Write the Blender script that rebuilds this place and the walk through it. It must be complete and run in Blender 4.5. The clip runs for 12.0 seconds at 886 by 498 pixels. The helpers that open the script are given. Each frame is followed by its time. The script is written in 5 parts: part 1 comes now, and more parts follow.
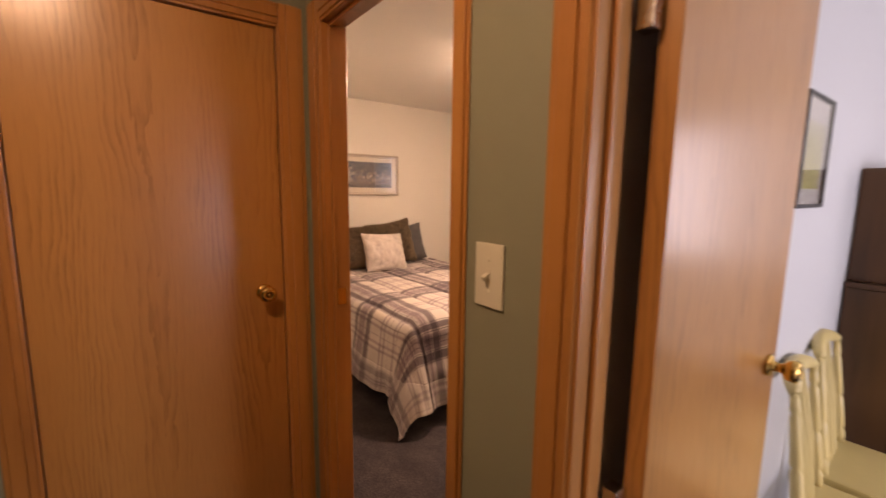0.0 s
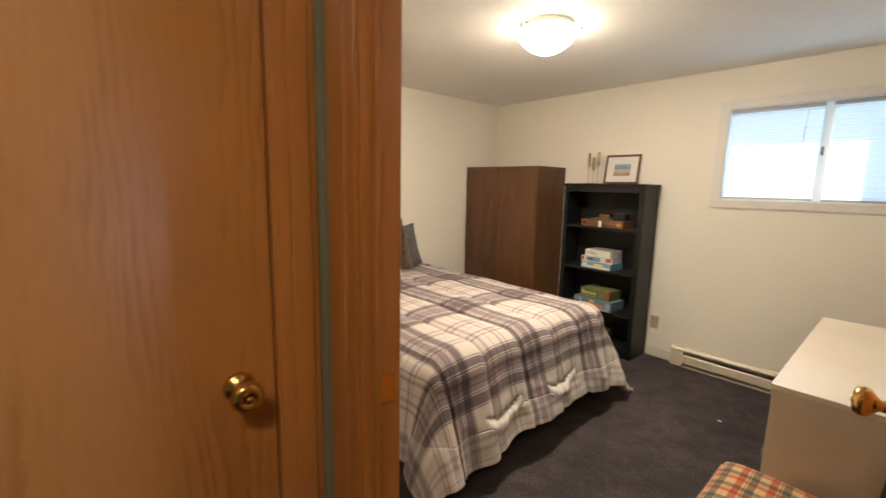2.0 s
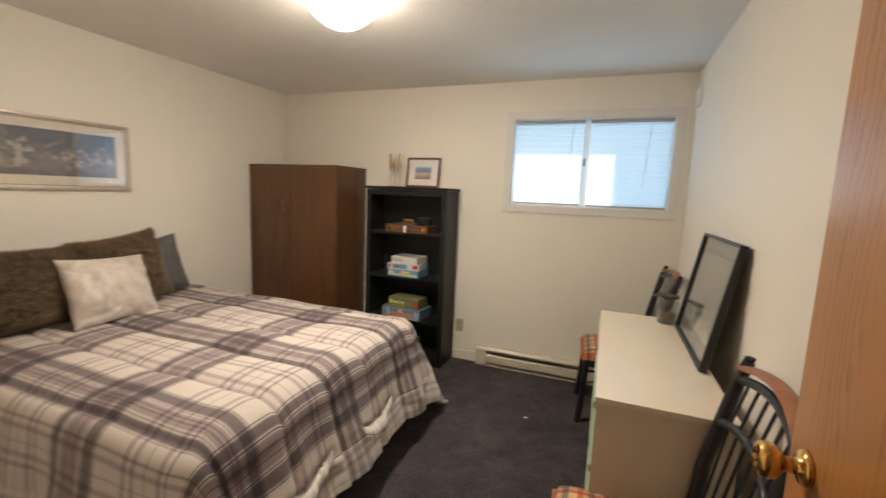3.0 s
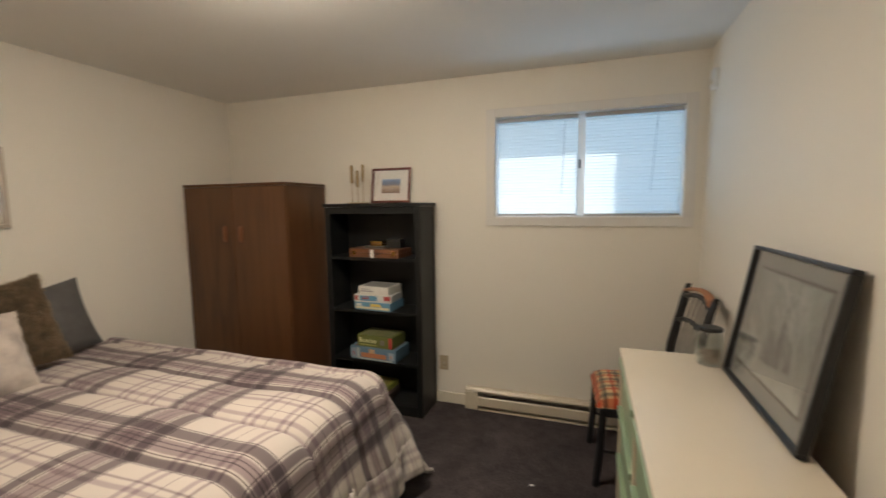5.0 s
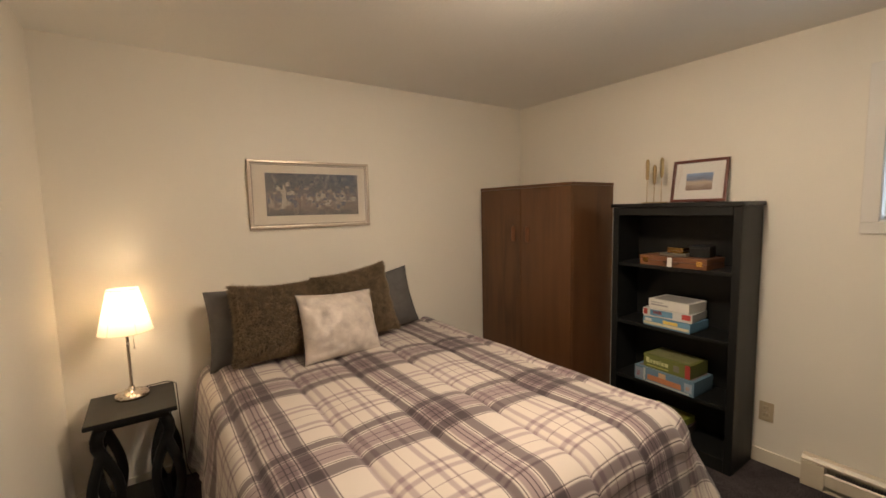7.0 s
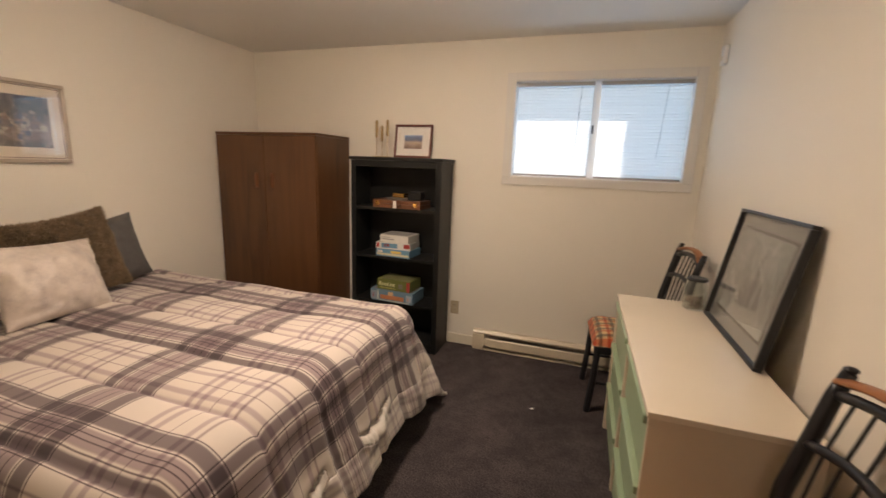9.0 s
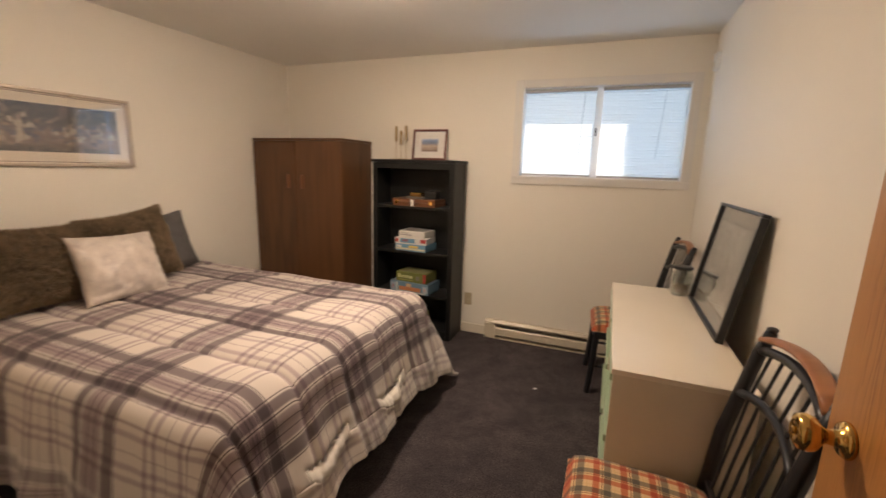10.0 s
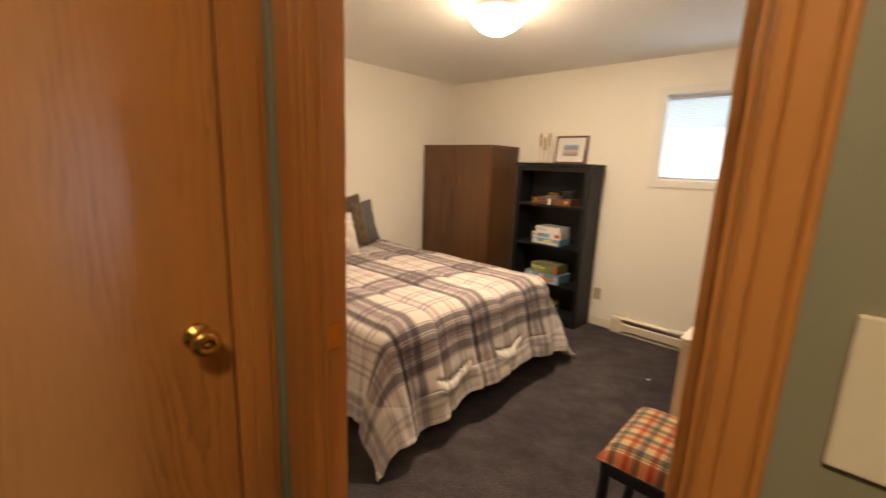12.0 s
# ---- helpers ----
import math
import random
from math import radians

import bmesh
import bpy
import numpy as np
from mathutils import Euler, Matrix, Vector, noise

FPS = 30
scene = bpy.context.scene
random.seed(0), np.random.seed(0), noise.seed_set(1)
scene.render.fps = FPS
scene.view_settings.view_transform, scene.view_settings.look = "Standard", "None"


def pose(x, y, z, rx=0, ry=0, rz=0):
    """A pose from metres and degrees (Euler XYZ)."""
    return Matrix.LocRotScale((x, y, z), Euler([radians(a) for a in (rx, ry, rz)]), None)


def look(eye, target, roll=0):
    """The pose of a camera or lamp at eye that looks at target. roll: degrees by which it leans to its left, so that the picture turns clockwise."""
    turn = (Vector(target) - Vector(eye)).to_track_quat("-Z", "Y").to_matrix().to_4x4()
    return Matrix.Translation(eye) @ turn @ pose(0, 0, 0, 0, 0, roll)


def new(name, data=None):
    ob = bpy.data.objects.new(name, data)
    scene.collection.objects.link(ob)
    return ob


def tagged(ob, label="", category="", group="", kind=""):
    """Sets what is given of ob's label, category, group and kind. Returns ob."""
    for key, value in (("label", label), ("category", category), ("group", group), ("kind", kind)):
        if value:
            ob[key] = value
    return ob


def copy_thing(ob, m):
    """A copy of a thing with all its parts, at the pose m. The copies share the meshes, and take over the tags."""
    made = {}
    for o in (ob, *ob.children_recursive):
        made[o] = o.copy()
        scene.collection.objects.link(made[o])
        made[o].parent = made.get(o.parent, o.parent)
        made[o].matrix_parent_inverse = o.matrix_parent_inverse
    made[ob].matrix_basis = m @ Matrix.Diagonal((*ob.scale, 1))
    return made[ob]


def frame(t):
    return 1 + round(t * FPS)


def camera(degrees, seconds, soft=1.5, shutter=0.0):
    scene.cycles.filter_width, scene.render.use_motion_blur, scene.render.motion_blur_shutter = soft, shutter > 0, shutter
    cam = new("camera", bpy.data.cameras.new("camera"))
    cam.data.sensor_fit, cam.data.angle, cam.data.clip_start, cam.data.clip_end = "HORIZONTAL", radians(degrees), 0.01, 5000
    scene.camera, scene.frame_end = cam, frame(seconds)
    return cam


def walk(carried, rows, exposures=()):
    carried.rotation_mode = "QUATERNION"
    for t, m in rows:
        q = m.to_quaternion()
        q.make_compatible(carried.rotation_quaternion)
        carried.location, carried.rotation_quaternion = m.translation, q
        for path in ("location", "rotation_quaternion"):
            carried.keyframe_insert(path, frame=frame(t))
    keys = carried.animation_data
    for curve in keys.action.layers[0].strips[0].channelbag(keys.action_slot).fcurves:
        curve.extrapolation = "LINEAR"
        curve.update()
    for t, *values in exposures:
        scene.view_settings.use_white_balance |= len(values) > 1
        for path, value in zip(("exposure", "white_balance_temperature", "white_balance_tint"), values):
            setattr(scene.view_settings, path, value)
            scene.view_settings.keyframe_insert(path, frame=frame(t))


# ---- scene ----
cam = camera(93.2, 12.0, 1.5, 0.3)
PATH = [
    (0, (4.189, -0.623, 1.498), (2.608, 0.571, 1.223), 0.8),
    (0.4, (4.047, -0.627, 1.496), (2.327, 0.348, 1.195), 1.7),
    (0.9, (3.859, -0.572, 1.494), (2.091, 0.306, 1.178), 2.5),
    (1.5, (3.576, -0.546, 1.498), (1.914, 0.522, 1.188), 2.4),
    (2, (3.443, -0.459, 1.512), (1.967, 0.857, 1.209), 1.2),
    (2.5, (3.276, -0.244, 1.506), (2.144, 1.38, 1.226), 1.7),
    (3, (3.157, -0.108, 1.511), (2.445, 1.742, 1.247), 2.3),
    (3.2, (3.111, -0.056, 1.532), (2.579, 1.853, 1.26), 2.5),
    (4.8, (3.030, 0.420, 1.534), (2.545, 2.360, 1.300), -0.3),
    (5, (3.006, 0.461, 1.534), (2.362, 2.343, 1.325), -0.7),
    (5.5, (2.877, 0.538, 1.532), (1.752, 2.182, 1.365), -1.6),
    (6, (2.824, 0.565, 1.539), (1.327, 1.882, 1.381), -1.8),
    (6.5, (2.795, 0.533, 1.538), (1.151, 1.66, 1.37), -1.3),
    (6.7, (2.806, 0.547, 1.547), (1.151, 1.655, 1.368), -1.2),
    (8.3, (2.911, 0.332, 1.509), (1.857, 1.995, 1.159), 1.2),
    (8.5, (2.912, 0.261, 1.487), (1.975, 1.991, 1.13), 2.0),
    (9, (2.938, 0.146, 1.506), (2.328, 2.01, 1.114), 2.1),
    (9.5, (2.969, -0.005, 1.508), (2.581, 1.916, 1.113), 1.6),
    (10, (3.112, -0.094, 1.5), (2.394, 1.733, 1.115), 1.6),
    (10.5, (3.227, -0.235, 1.512), (1.955, 1.262, 1.136), 1.4),
    (11, (3.326, -0.415, 1.505), (1.705, 0.686, 1.105), 1.1),
    (11.5, (3.486, -0.524, 1.51), (1.847, 0.537, 1.079), 1.6),
    (12, (3.559, -0.503, 1.496), (2.225, 0.934, 1.103), 2.2),
]
walk(cam, [(t, look(eye, target, roll)) for t, eye, target, roll in PATH],
     [(0.0, 0.62, 7600, 39), (0.5, 0.88, 6950, 25), (1.2, 1.02, 5600, 9), (2.0, 0.80, 5800, 11), (2.5, 0.64, 5600, 11), (3.0, 0.52, 5550, 10), (5.0, 0.16, 5600, 10), (5.5, 0.08, 6500, 19), (6.0, 0.02, 6800, 23), (6.5, 0.13, 6150, 14), (9.5, 0.34, 6200, 20), (10.4, 0.46, 6400, 20), (10.8, 0.62, 6800, 21), (11.4, 0.86, 6800, 19), (12.0, 0.82, 6650, 16)])

# ---- world, sun and lamps ----
world = bpy.data.worlds.new("sky")
scene.world = world
world.use_nodes = True
wn = world.node_tree.nodes
sky = wn.new("ShaderNodeTexSky")
sky.sky_type = "NISHITA"
sky.sun_disc = False
SUN_ELEVATION, SUN_ROTATION = radians(42), radians(14)
sky.sun_elevation, sky.sun_rotation = SUN_ELEVATION, SUN_ROTATION
world.node_tree.links.new(sky.outputs[0], wn["Background"].inputs[0])
wn["Background"].inputs[1].default_value = 0.15


def lamp(name, kind, place, energy, colour, target=None, **more):
    data = bpy.data.lights.new(name, kind)
    data.energy, data.color = energy, colour
    if kind == "AREA":
        data.shape, data.size, data.size_y = "RECTANGLE", more["size"], more["size_y"]
    elif kind == "SUN":
        data.angle = radians(0.6)
    else:
        data.shadow_soft_size = more["radius"]
    ob = new(name, data)
    ob.matrix_basis = look(place, target) if target else Matrix.Translation(place)
    return ob


sun_way = Vector((math.sin(SUN_ROTATION) * math.cos(SUN_ELEVATION), math.cos(SUN_ROTATION) * math.cos(SUN_ELEVATION), math.sin(SUN_ELEVATION)))
lamp("sun", "SUN", Vector((3, 4, 2)) + sun_way * 8, 5.0, (1.0, 0.95, 0.86), (3, 4, 2))
lamp("bedside_bulb", "POINT", (0.148, 0.415, 1.07), 6.4, (1.0, 0.74, 0.44), radius=0.035)
lamp("window_daylight", "AREA", (2.98, 3.496, 1.79), 3.3, (0.46, 0.74, 1.0), (2.98, 0, 1.79), size=1.15, size_y=0.64)
# Daylight from the dining room; the opening it comes through is unseen
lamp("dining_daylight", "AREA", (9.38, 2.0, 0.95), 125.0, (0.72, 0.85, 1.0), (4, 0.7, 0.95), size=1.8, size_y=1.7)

# Added lamp in an unseen side opening, for glare on jamb and door
lamp("added_side_daylight", "AREA", (5.75, 3.46, 1.5), 12.0, (0.78, 0.89, 1.0), (5.75, 0, 1.2), size=1.2, size_y=1.1)


# ---- materials ----
def nodes_of(name):
    m = bpy.data.materials.new(name)
    m.use_nodes = True
    return m, m.node_tree.nodes, m.node_tree.links, m.node_tree.nodes["Principled BSDF"]


def link_in(links, node, socket, value):
    if hasattr(value, "links"):
        links.new(value, node.inputs[socket])
    else:
        node.inputs[socket].default_value = value


def calc(nd, lk, op, a, b=0.0, c=0.0):
    n = nd.new("ShaderNodeMath")
    n.operation = op
    for i, v in enumerate((a, b, c)):
        link_in(lk, n, i, v)
    return n.outputs[0]


def blend(nd, lk, mode, fac, a, b):
    n = nd.new("ShaderNodeMix")
    n.data_type, n.blend_type = "RGBA", mode
    link_in(lk, n, 0, fac)
    link_in(lk, n, 6, a if hasattr(a, "links") else (*a, 1))
    link_in(lk, n, 7, b if hasattr(b, "links") else (*b, 1))
    return n.outputs[2]


def grain(nd, lk, scale, detail=3.0, coords="Object", stretch=(1, 1, 1), rough=0.55):
    tc = nd.new("ShaderNodeTexCoord")
    mp = nd.new("ShaderNodeMapping")
    mp.inputs["Scale"].default_value = stretch
    lk.new(tc.outputs[coords], mp.inputs[0])
    n = nd.new("ShaderNodeTexNoise")
    n.inputs["Scale"].default_value, n.inputs["Detail"].default_value, n.inputs["Roughness"].default_value = scale, detail, rough
    lk.new(mp.outputs[0], n.inputs["Vector"])
    return n.outputs["Fac"]


def ramp(nd, lk, fac, stops, mode="LINEAR"):
    r = nd.new("ShaderNodeValToRGB")
    r.color_ramp.interpolation = mode
    el = r.color_ramp.elements
    while len(el) < len(stops):
        el.new(0.5)
    for e, (p, c) in zip(el, stops):
        e.position, e.color = p, (*c, 1)
    lk.new(fac, r.inputs[0])
    return r.outputs[0]


def bump_on(nd, lk, bsdf, height, strength, distance=0.002):
    b = nd.new("ShaderNodeBump")
    b.inputs["Strength"].default_value, b.inputs["Distance"].default_value = strength, distance
    lk.new(height, b.inputs["Height"])
    lk.new(b.outputs[0], bsdf.inputs["Normal"])


def plain(name, colour, rough=0.5, metal=0.0, vary=0.12, scale=6.0, bump=0.15, fine=180.0, depth=0.001, stretch=(1, 1, 1), spec=0.5):
    """Paint, plastic, metal or cloth with large stains and a fine relief."""
    m, nd, lk, b = nodes_of(name)
    g = grain(nd, lk, scale, 4.0, stretch=stretch)
    f = grain(nd, lk, fine, 2.0, stretch=stretch)
    lo = tuple(c * (1 - vary) for c in colour)
    hi = tuple(min(1, c * (1 + vary)) for c in colour)
    lk.new(blend(nd, lk, "MIX", g, lo, hi), b.inputs["Base Color"])
    b.inputs["Roughness"].default_value, b.inputs["Metallic"].default_value = rough, metal
    b.inputs["Specular IOR Level"].default_value = spec
    lk.new(calc(nd, lk, "MULTIPLY_ADD", g, 0.16, rough - 0.08), b.inputs["Roughness"])
    if bump:
        bump_on(nd, lk, b, f, bump, depth)
    return m


def timber(name, light, dark, rough=0.35, rings=38.0, pore=0.35, across="XY", seed=0.0, coat=0.0):
    """Sliced veneer: cathedral figure along z (or along the first axis named in across) and short pores."""
    m, nd, lk, b = nodes_of(name)
    tc = nd.new("ShaderNodeTexCoord")
    sp = nd.new("ShaderNodeSeparateXYZ")
    lk.new(tc.outputs["Object"], sp.inputs[0])
    if across == "XY":
        wide, long_ = calc(nd, lk, "ADD", sp.outputs[0], sp.outputs[1]), sp.outputs[2]
    else:
        wide, long_ = calc(nd, lk, "ADD", sp.outputs[1], sp.outputs[2]), sp.outputs[0]
    def field(sx, sz, detail):
        c = nd.new("ShaderNodeCombineXYZ")
        link_in(lk, c, 0, calc(nd, lk, "MULTIPLY_ADD", wide, sx, seed))
        link_in(lk, c, 2, calc(nd, lk, "MULTIPLY", long_, sz))
        n = nd.new("ShaderNodeTexNoise")
        n.inputs["Scale"].default_value, n.inputs["Detail"].default_value = 1.0, detail
        lk.new(c.outputs[0], n.inputs["Vector"])
        return n.outputs["Fac"]
    big, mid, pores = field(3.2, 0.55, 2.0), field(20, 1.6, 3.0), field(420, 9, 2.0)
    phase = calc(nd, lk, "MULTIPLY_ADD", big, rings, calc(nd, lk, "MULTIPLY", mid, 3.0))
    wave = calc(nd, lk, "MULTIPLY_ADD", calc(nd, lk, "SINE", phase), 0.5, 0.5)
    wave = calc(nd, lk, "POWER", wave, 2.2)
    strength = calc(nd, lk, "MULTIPLY_ADD", pores, 0.9, -0.05)
    fac = calc(nd, lk, "MULTIPLY_ADD", wave, calc(nd, lk, "MULTIPLY", strength, 0.75), calc(nd, lk, "MULTIPLY_ADD", mid, 0.5, -0.1))
    col = ramp(nd, lk, fac, [(0.05, light), (0.75, dark)])
    tone = blend(nd, lk, "MIX", big, tuple(c * 0.82 for c in (1, 0.97, 0.94)), (1.0, 1.0, 1.0))
    lk.new(blend(nd, lk, "MULTIPLY", 1.0, col, tone), b.inputs["Base Color"])
    lk.new(calc(nd, lk, "MULTIPLY_ADD", pores, 0.18, rough - 0.09), b.inputs["Roughness"])
    b.inputs["Coat Weight"].default_value, b.inputs["Coat Roughness"].default_value = coat, 0.25
    bump_on(nd, lk, b, calc(nd, lk, "MULTIPLY_ADD", pores, pore, wave), 0.12, 0.0012)
    return m


def sliced_oak(name, light, dark, rough=0.33, leaf=0.31, offset=0.0):
    """Flat oak door skin: leaves of veneer, each with its own arched figure, and short dark pores."""
    m, nd, lk, b = nodes_of(name)
    tc = nd.new("ShaderNodeTexCoord")
    sp = nd.new("ShaderNodeSeparateXYZ")
    lk.new(tc.outputs["Object"], sp.inputs[0])
    wide, long_ = calc(nd, lk, "ADD", sp.outputs[0], sp.outputs[1]), sp.outputs[2]
    def field(sx, sz, detail, seed=0.0):
        c = nd.new("ShaderNodeCombineXYZ")
        link_in(lk, c, 0, calc(nd, lk, "MULTIPLY_ADD", wide, sx, seed))
        link_in(lk, c, 2, calc(nd, lk, "MULTIPLY", long_, sz))
        n = nd.new("ShaderNodeTexNoise")
        n.inputs["Scale"].default_value, n.inputs["Detail"].default_value = 1.0, detail
        lk.new(c.outputs[0], n.inputs["Vector"])
        return n.outputs["Fac"]
    slow, mid, fine, pores = field(4.0, 1.1, 2.0), field(26.0, 4.5, 3.0, 3.1), field(90.0, 14.0, 2.0), field(430.0, 13.0, 2.0)
    bent = calc(nd, lk, "ADD", wide, calc(nd, lk, "MULTIPLY_ADD", slow, 0.14, offset))
    d = calc(nd, lk, "MULTIPLY", calc(nd, lk, "SUBTRACT", calc(nd, lk, "FRACT", calc(nd, lk, "DIVIDE", bent, leaf)), 0.5), leaf)
    arch = calc(nd, lk, "MULTIPLY", calc(nd, lk, "POWER", calc(nd, lk, "ABSOLUTE", d), 1.4), 105.0)
    phase = calc(nd, lk, "ADD", calc(nd, lk, "MULTIPLY_ADD", long_, -1.7, arch), calc(nd, lk, "MULTIPLY", mid, 2.2))
    phase = calc(nd, lk, "ADD", phase, calc(nd, lk, "MULTIPLY", fine, 0.35))
    line = calc(nd, lk, "FRACT", phase)
    line = calc(nd, lk, "POWER", line, 2.6)
    patch = ramp(nd, lk, field(7.0, 1.3, 2.0, 8.4), [(0.44, (0.10, 0.10, 0.10)), (0.62, (1, 1, 1))])
    fac = calc(nd, lk, "MULTIPLY", calc(nd, lk, "MULTIPLY", line, patch), calc(nd, lk, "MULTIPLY_ADD", pores, 1.2, -0.10))
    fac = calc(nd, lk, "ADD", fac, calc(nd, lk, "MULTIPLY_ADD", pores, 0.45, -0.20))
    col = ramp(nd, lk, fac, [(0.0, light), (0.85, dark)])
    tone = blend(nd, lk, "MIX", slow, (0.80, 0.77, 0.72), (1.0, 1.0, 1.0))
    lk.new(blend(nd, lk, "MULTIPLY", 1.0, col, tone), b.inputs["Base Color"])
    lk.new(calc(nd, lk, "MULTIPLY_ADD", pores, 0.2, rough - 0.10), b.inputs["Roughness"])
    b.inputs["Coat Weight"].default_value, b.inputs["Coat Roughness"].default_value = 0.6, 0.20
    bump_on(nd, lk, b, fac, -0.10, 0.001)
    return m


def plaid(name, period_u, period_v, base, stops_u, stops_v, rough=0.85, shift=(0.0, 0.0), lines_u=None, lines_v=None):
    """Woven check from the cloth's own flat measure: two sets of stripes multiplied."""
    m, nd, lk, b = nodes_of(name)
    tc = nd.new("ShaderNodeTexCoord")
    sp = nd.new("ShaderNodeSeparateXYZ")
    lk.new(tc.outputs["UV"], sp.inputs[0])
    wob = grain(nd, lk, 5.0, 2.0)
    def stripes(axis, period, stops, lines):
        f = calc(nd, lk, "FRACT", calc(nd, lk, "DIVIDE", calc(nd, lk, "MULTIPLY_ADD", wob, 0.008, axis), period))
        broad = ramp(nd, lk, f, stops, "LINEAR")
        return blend(nd, lk, "MULTIPLY", 1.0, broad, ramp(nd, lk, f, lines, "LINEAR")) if lines else broad
    a, c = stripes(calc(nd, lk, "ADD", sp.outputs[0], shift[0]), period_u, stops_u, lines_u), stripes(calc(nd, lk, "ADD", sp.outputs[1], shift[1]), period_v, stops_v, lines_v)
    both = blend(nd, lk, "MULTIPLY", 1.0, a, c)
    weave = grain(nd, lk, 900.0, 1.0)
    tint = blend(nd, lk, "MIX", weave, tuple(x * 0.9 for x in base), base)
    lk.new(blend(nd, lk, "MULTIPLY", 1.0, both, tint), b.inputs["Base Color"])
    b.inputs["Roughness"].default_value = rough
    b.inputs["Sheen Weight"].default_value = 0.15
    bump_on(nd, lk, b, calc(nd, lk, "MULTIPLY_ADD", weave, 0.25, grain(nd, lk, 28.0, 3.0)), 0.18, 0.003)
    return m


def bands(rows, soft=0.004):
    """Stripe rows (start, end, colour) on white, as ramp stops with thin soft edges."""
    out = [(0.0, (1, 1, 1))]
    for s, e, c in rows:
        out += [(s - soft, (1, 1, 1)), (s + soft, c), (e - soft, c), (e + soft, (1, 1, 1))]
    return sorted(out, key=lambda r: r[0])


def glassy(name, tint=(1, 1, 1), gloss=0.9, base=0.035, rise=4.0):
    """Thin clear glass: straight view through, with a mirror gloss that grows at a slant."""
    m, nd, lk, b = nodes_of(name)
    t, g, f, mix = nd.new("ShaderNodeBsdfTransparent"), nd.new("ShaderNodeBsdfGlossy"), nd.new("ShaderNodeLayerWeight"), nd.new("ShaderNodeMixShader")
    t.inputs[0].default_value = (*tint, 1)
    g.inputs["Roughness"].default_value = 0.015
    g.inputs[0].default_value = (gloss, gloss, gloss, 1)
    f.inputs[0].default_value = 0.5
    lk.new(calc(nd, lk, "MULTIPLY_ADD", calc(nd, lk, "POWER", f.outputs["Facing"], rise), 0.85, base), mix.inputs[0])
    lk.new(t.outputs[0], mix.inputs[1])
    lk.new(g.outputs[0], mix.inputs[2])
    lk.new(mix.outputs[0], nd["Material Output"].inputs[0])
    return m


def glow(name, colour, strength, base=(0.9, 0.88, 0.82)):
    m, nd, lk, b = nodes_of(name)
    b.inputs["Base Color"].default_value = (*base, 1)
    b.inputs["Emission Color"].default_value, b.inputs["Emission Strength"].default_value = (*colour, 1), strength
    b.inputs["Roughness"].default_value = 0.3
    return m


def thin(name, colour, through_part=0.5, rough=0.6):
    """Thin cloth or slat that lets light through."""
    m, nd, lk, b = nodes_of(name)
    g = grain(nd, lk, 160.0, 2.0)
    lk.new(blend(nd, lk, "MIX", g, tuple(c * 0.93 for c in colour), colour), b.inputs["Base Color"])
    b.inputs["Roughness"].default_value = rough
    t = nd.new("ShaderNodeBsdfTranslucent")
    t.inputs[0].default_value = (*colour, 1)
    mix = nd.new("ShaderNodeMixShader")
    mix.inputs[0].default_value = through_part
    lk.new(b.outputs[0], mix.inputs[1])
    lk.new(t.outputs[0], mix.inputs[2])
    lk.new(mix.outputs[0], nd["Material Output"].inputs[0])
    return m


def carpet_stuff(name):
    m, nd, lk, b = nodes_of(name)
    tuft, patch, spot = grain(nd, lk, 125.0, 5.0, rough=0.75), grain(nd, lk, 2.2, 4.0), grain(nd, lk, 60.0, 3.0)
    col = ramp(nd, lk, tuft, [(0.36, (0.017, 0.014, 0.0155)), (0.64, (0.112, 0.095, 0.095))])
    worn = ramp(nd, lk, patch, [(0.35, (0.78, 0.78, 0.80)), (0.7, (1.2, 1.18, 1.18))])
    trod = ramp(nd, lk, grain(nd, lk, 9.0, 5.0, rough=0.7), [(0.38, (0.80, 0.80, 0.81)), (0.66, (1.22, 1.20, 1.19))])
    worn = blend(nd, lk, "MULTIPLY", 1.0, worn, trod)
    col = blend(nd, lk, "MULTIPLY", 1.0, col, worn)
    dust = ramp(nd, lk, calc(nd, lk, "MULTIPLY", spot, patch), [(0.40, (0, 0, 0)), (0.52, (0.02, 0.02, 0.022))])
    lk.new(blend(nd, lk, "ADD", 1.0, col, dust), b.inputs["Base Color"])
    b.inputs["Roughness"].default_value = 0.95
    b.inputs["Specular IOR Level"].default_value = 0.15
    bump_on(nd, lk, b, tuft, 0.7, 0.006)
    return m


M_WALL = plain("cream_wall_paint", (0.80, 0.755, 0.665), 0.55, vary=0.025, scale=1.6, bump=0.22, fine=130, depth=0.0012)
M_HALL = plain("grey_green_wall_paint", (0.262, 0.255, 0.170), 0.5, vary=0.04, scale=2.0, bump=0.25, fine=120, depth=0.0014)
M_WHITEWALL = plain("white_wall_paint", (0.56, 0.57, 0.58), 0.55, vary=0.03, scale=2.0, bump=0.2, fine=130)
M_CEIL = plain("textured_white_ceiling", (0.80, 0.78, 0.73), 0.8, vary=0.03, scale=3.0, bump=0.5, fine=70, depth=0.003)
M_TRIM = plain("white_trim_paint", (0.85, 0.85, 0.84), 0.35, vary=0.03, scale=5, bump=0.05)
M_CARPET = carpet_stuff("charcoal_carpet")
M_OAK = sliced_oak("honey_oak_veneer", (0.55, 0.250, 0.066), (0.235, 0.082, 0.018))
M_OAKTRIM = timber("honey_oak_moulding", (0.58, 0.255, 0.066), (0.36, 0.140, 0.033), 0.36, rings=14.0, seed=5.3, coat=0.3)
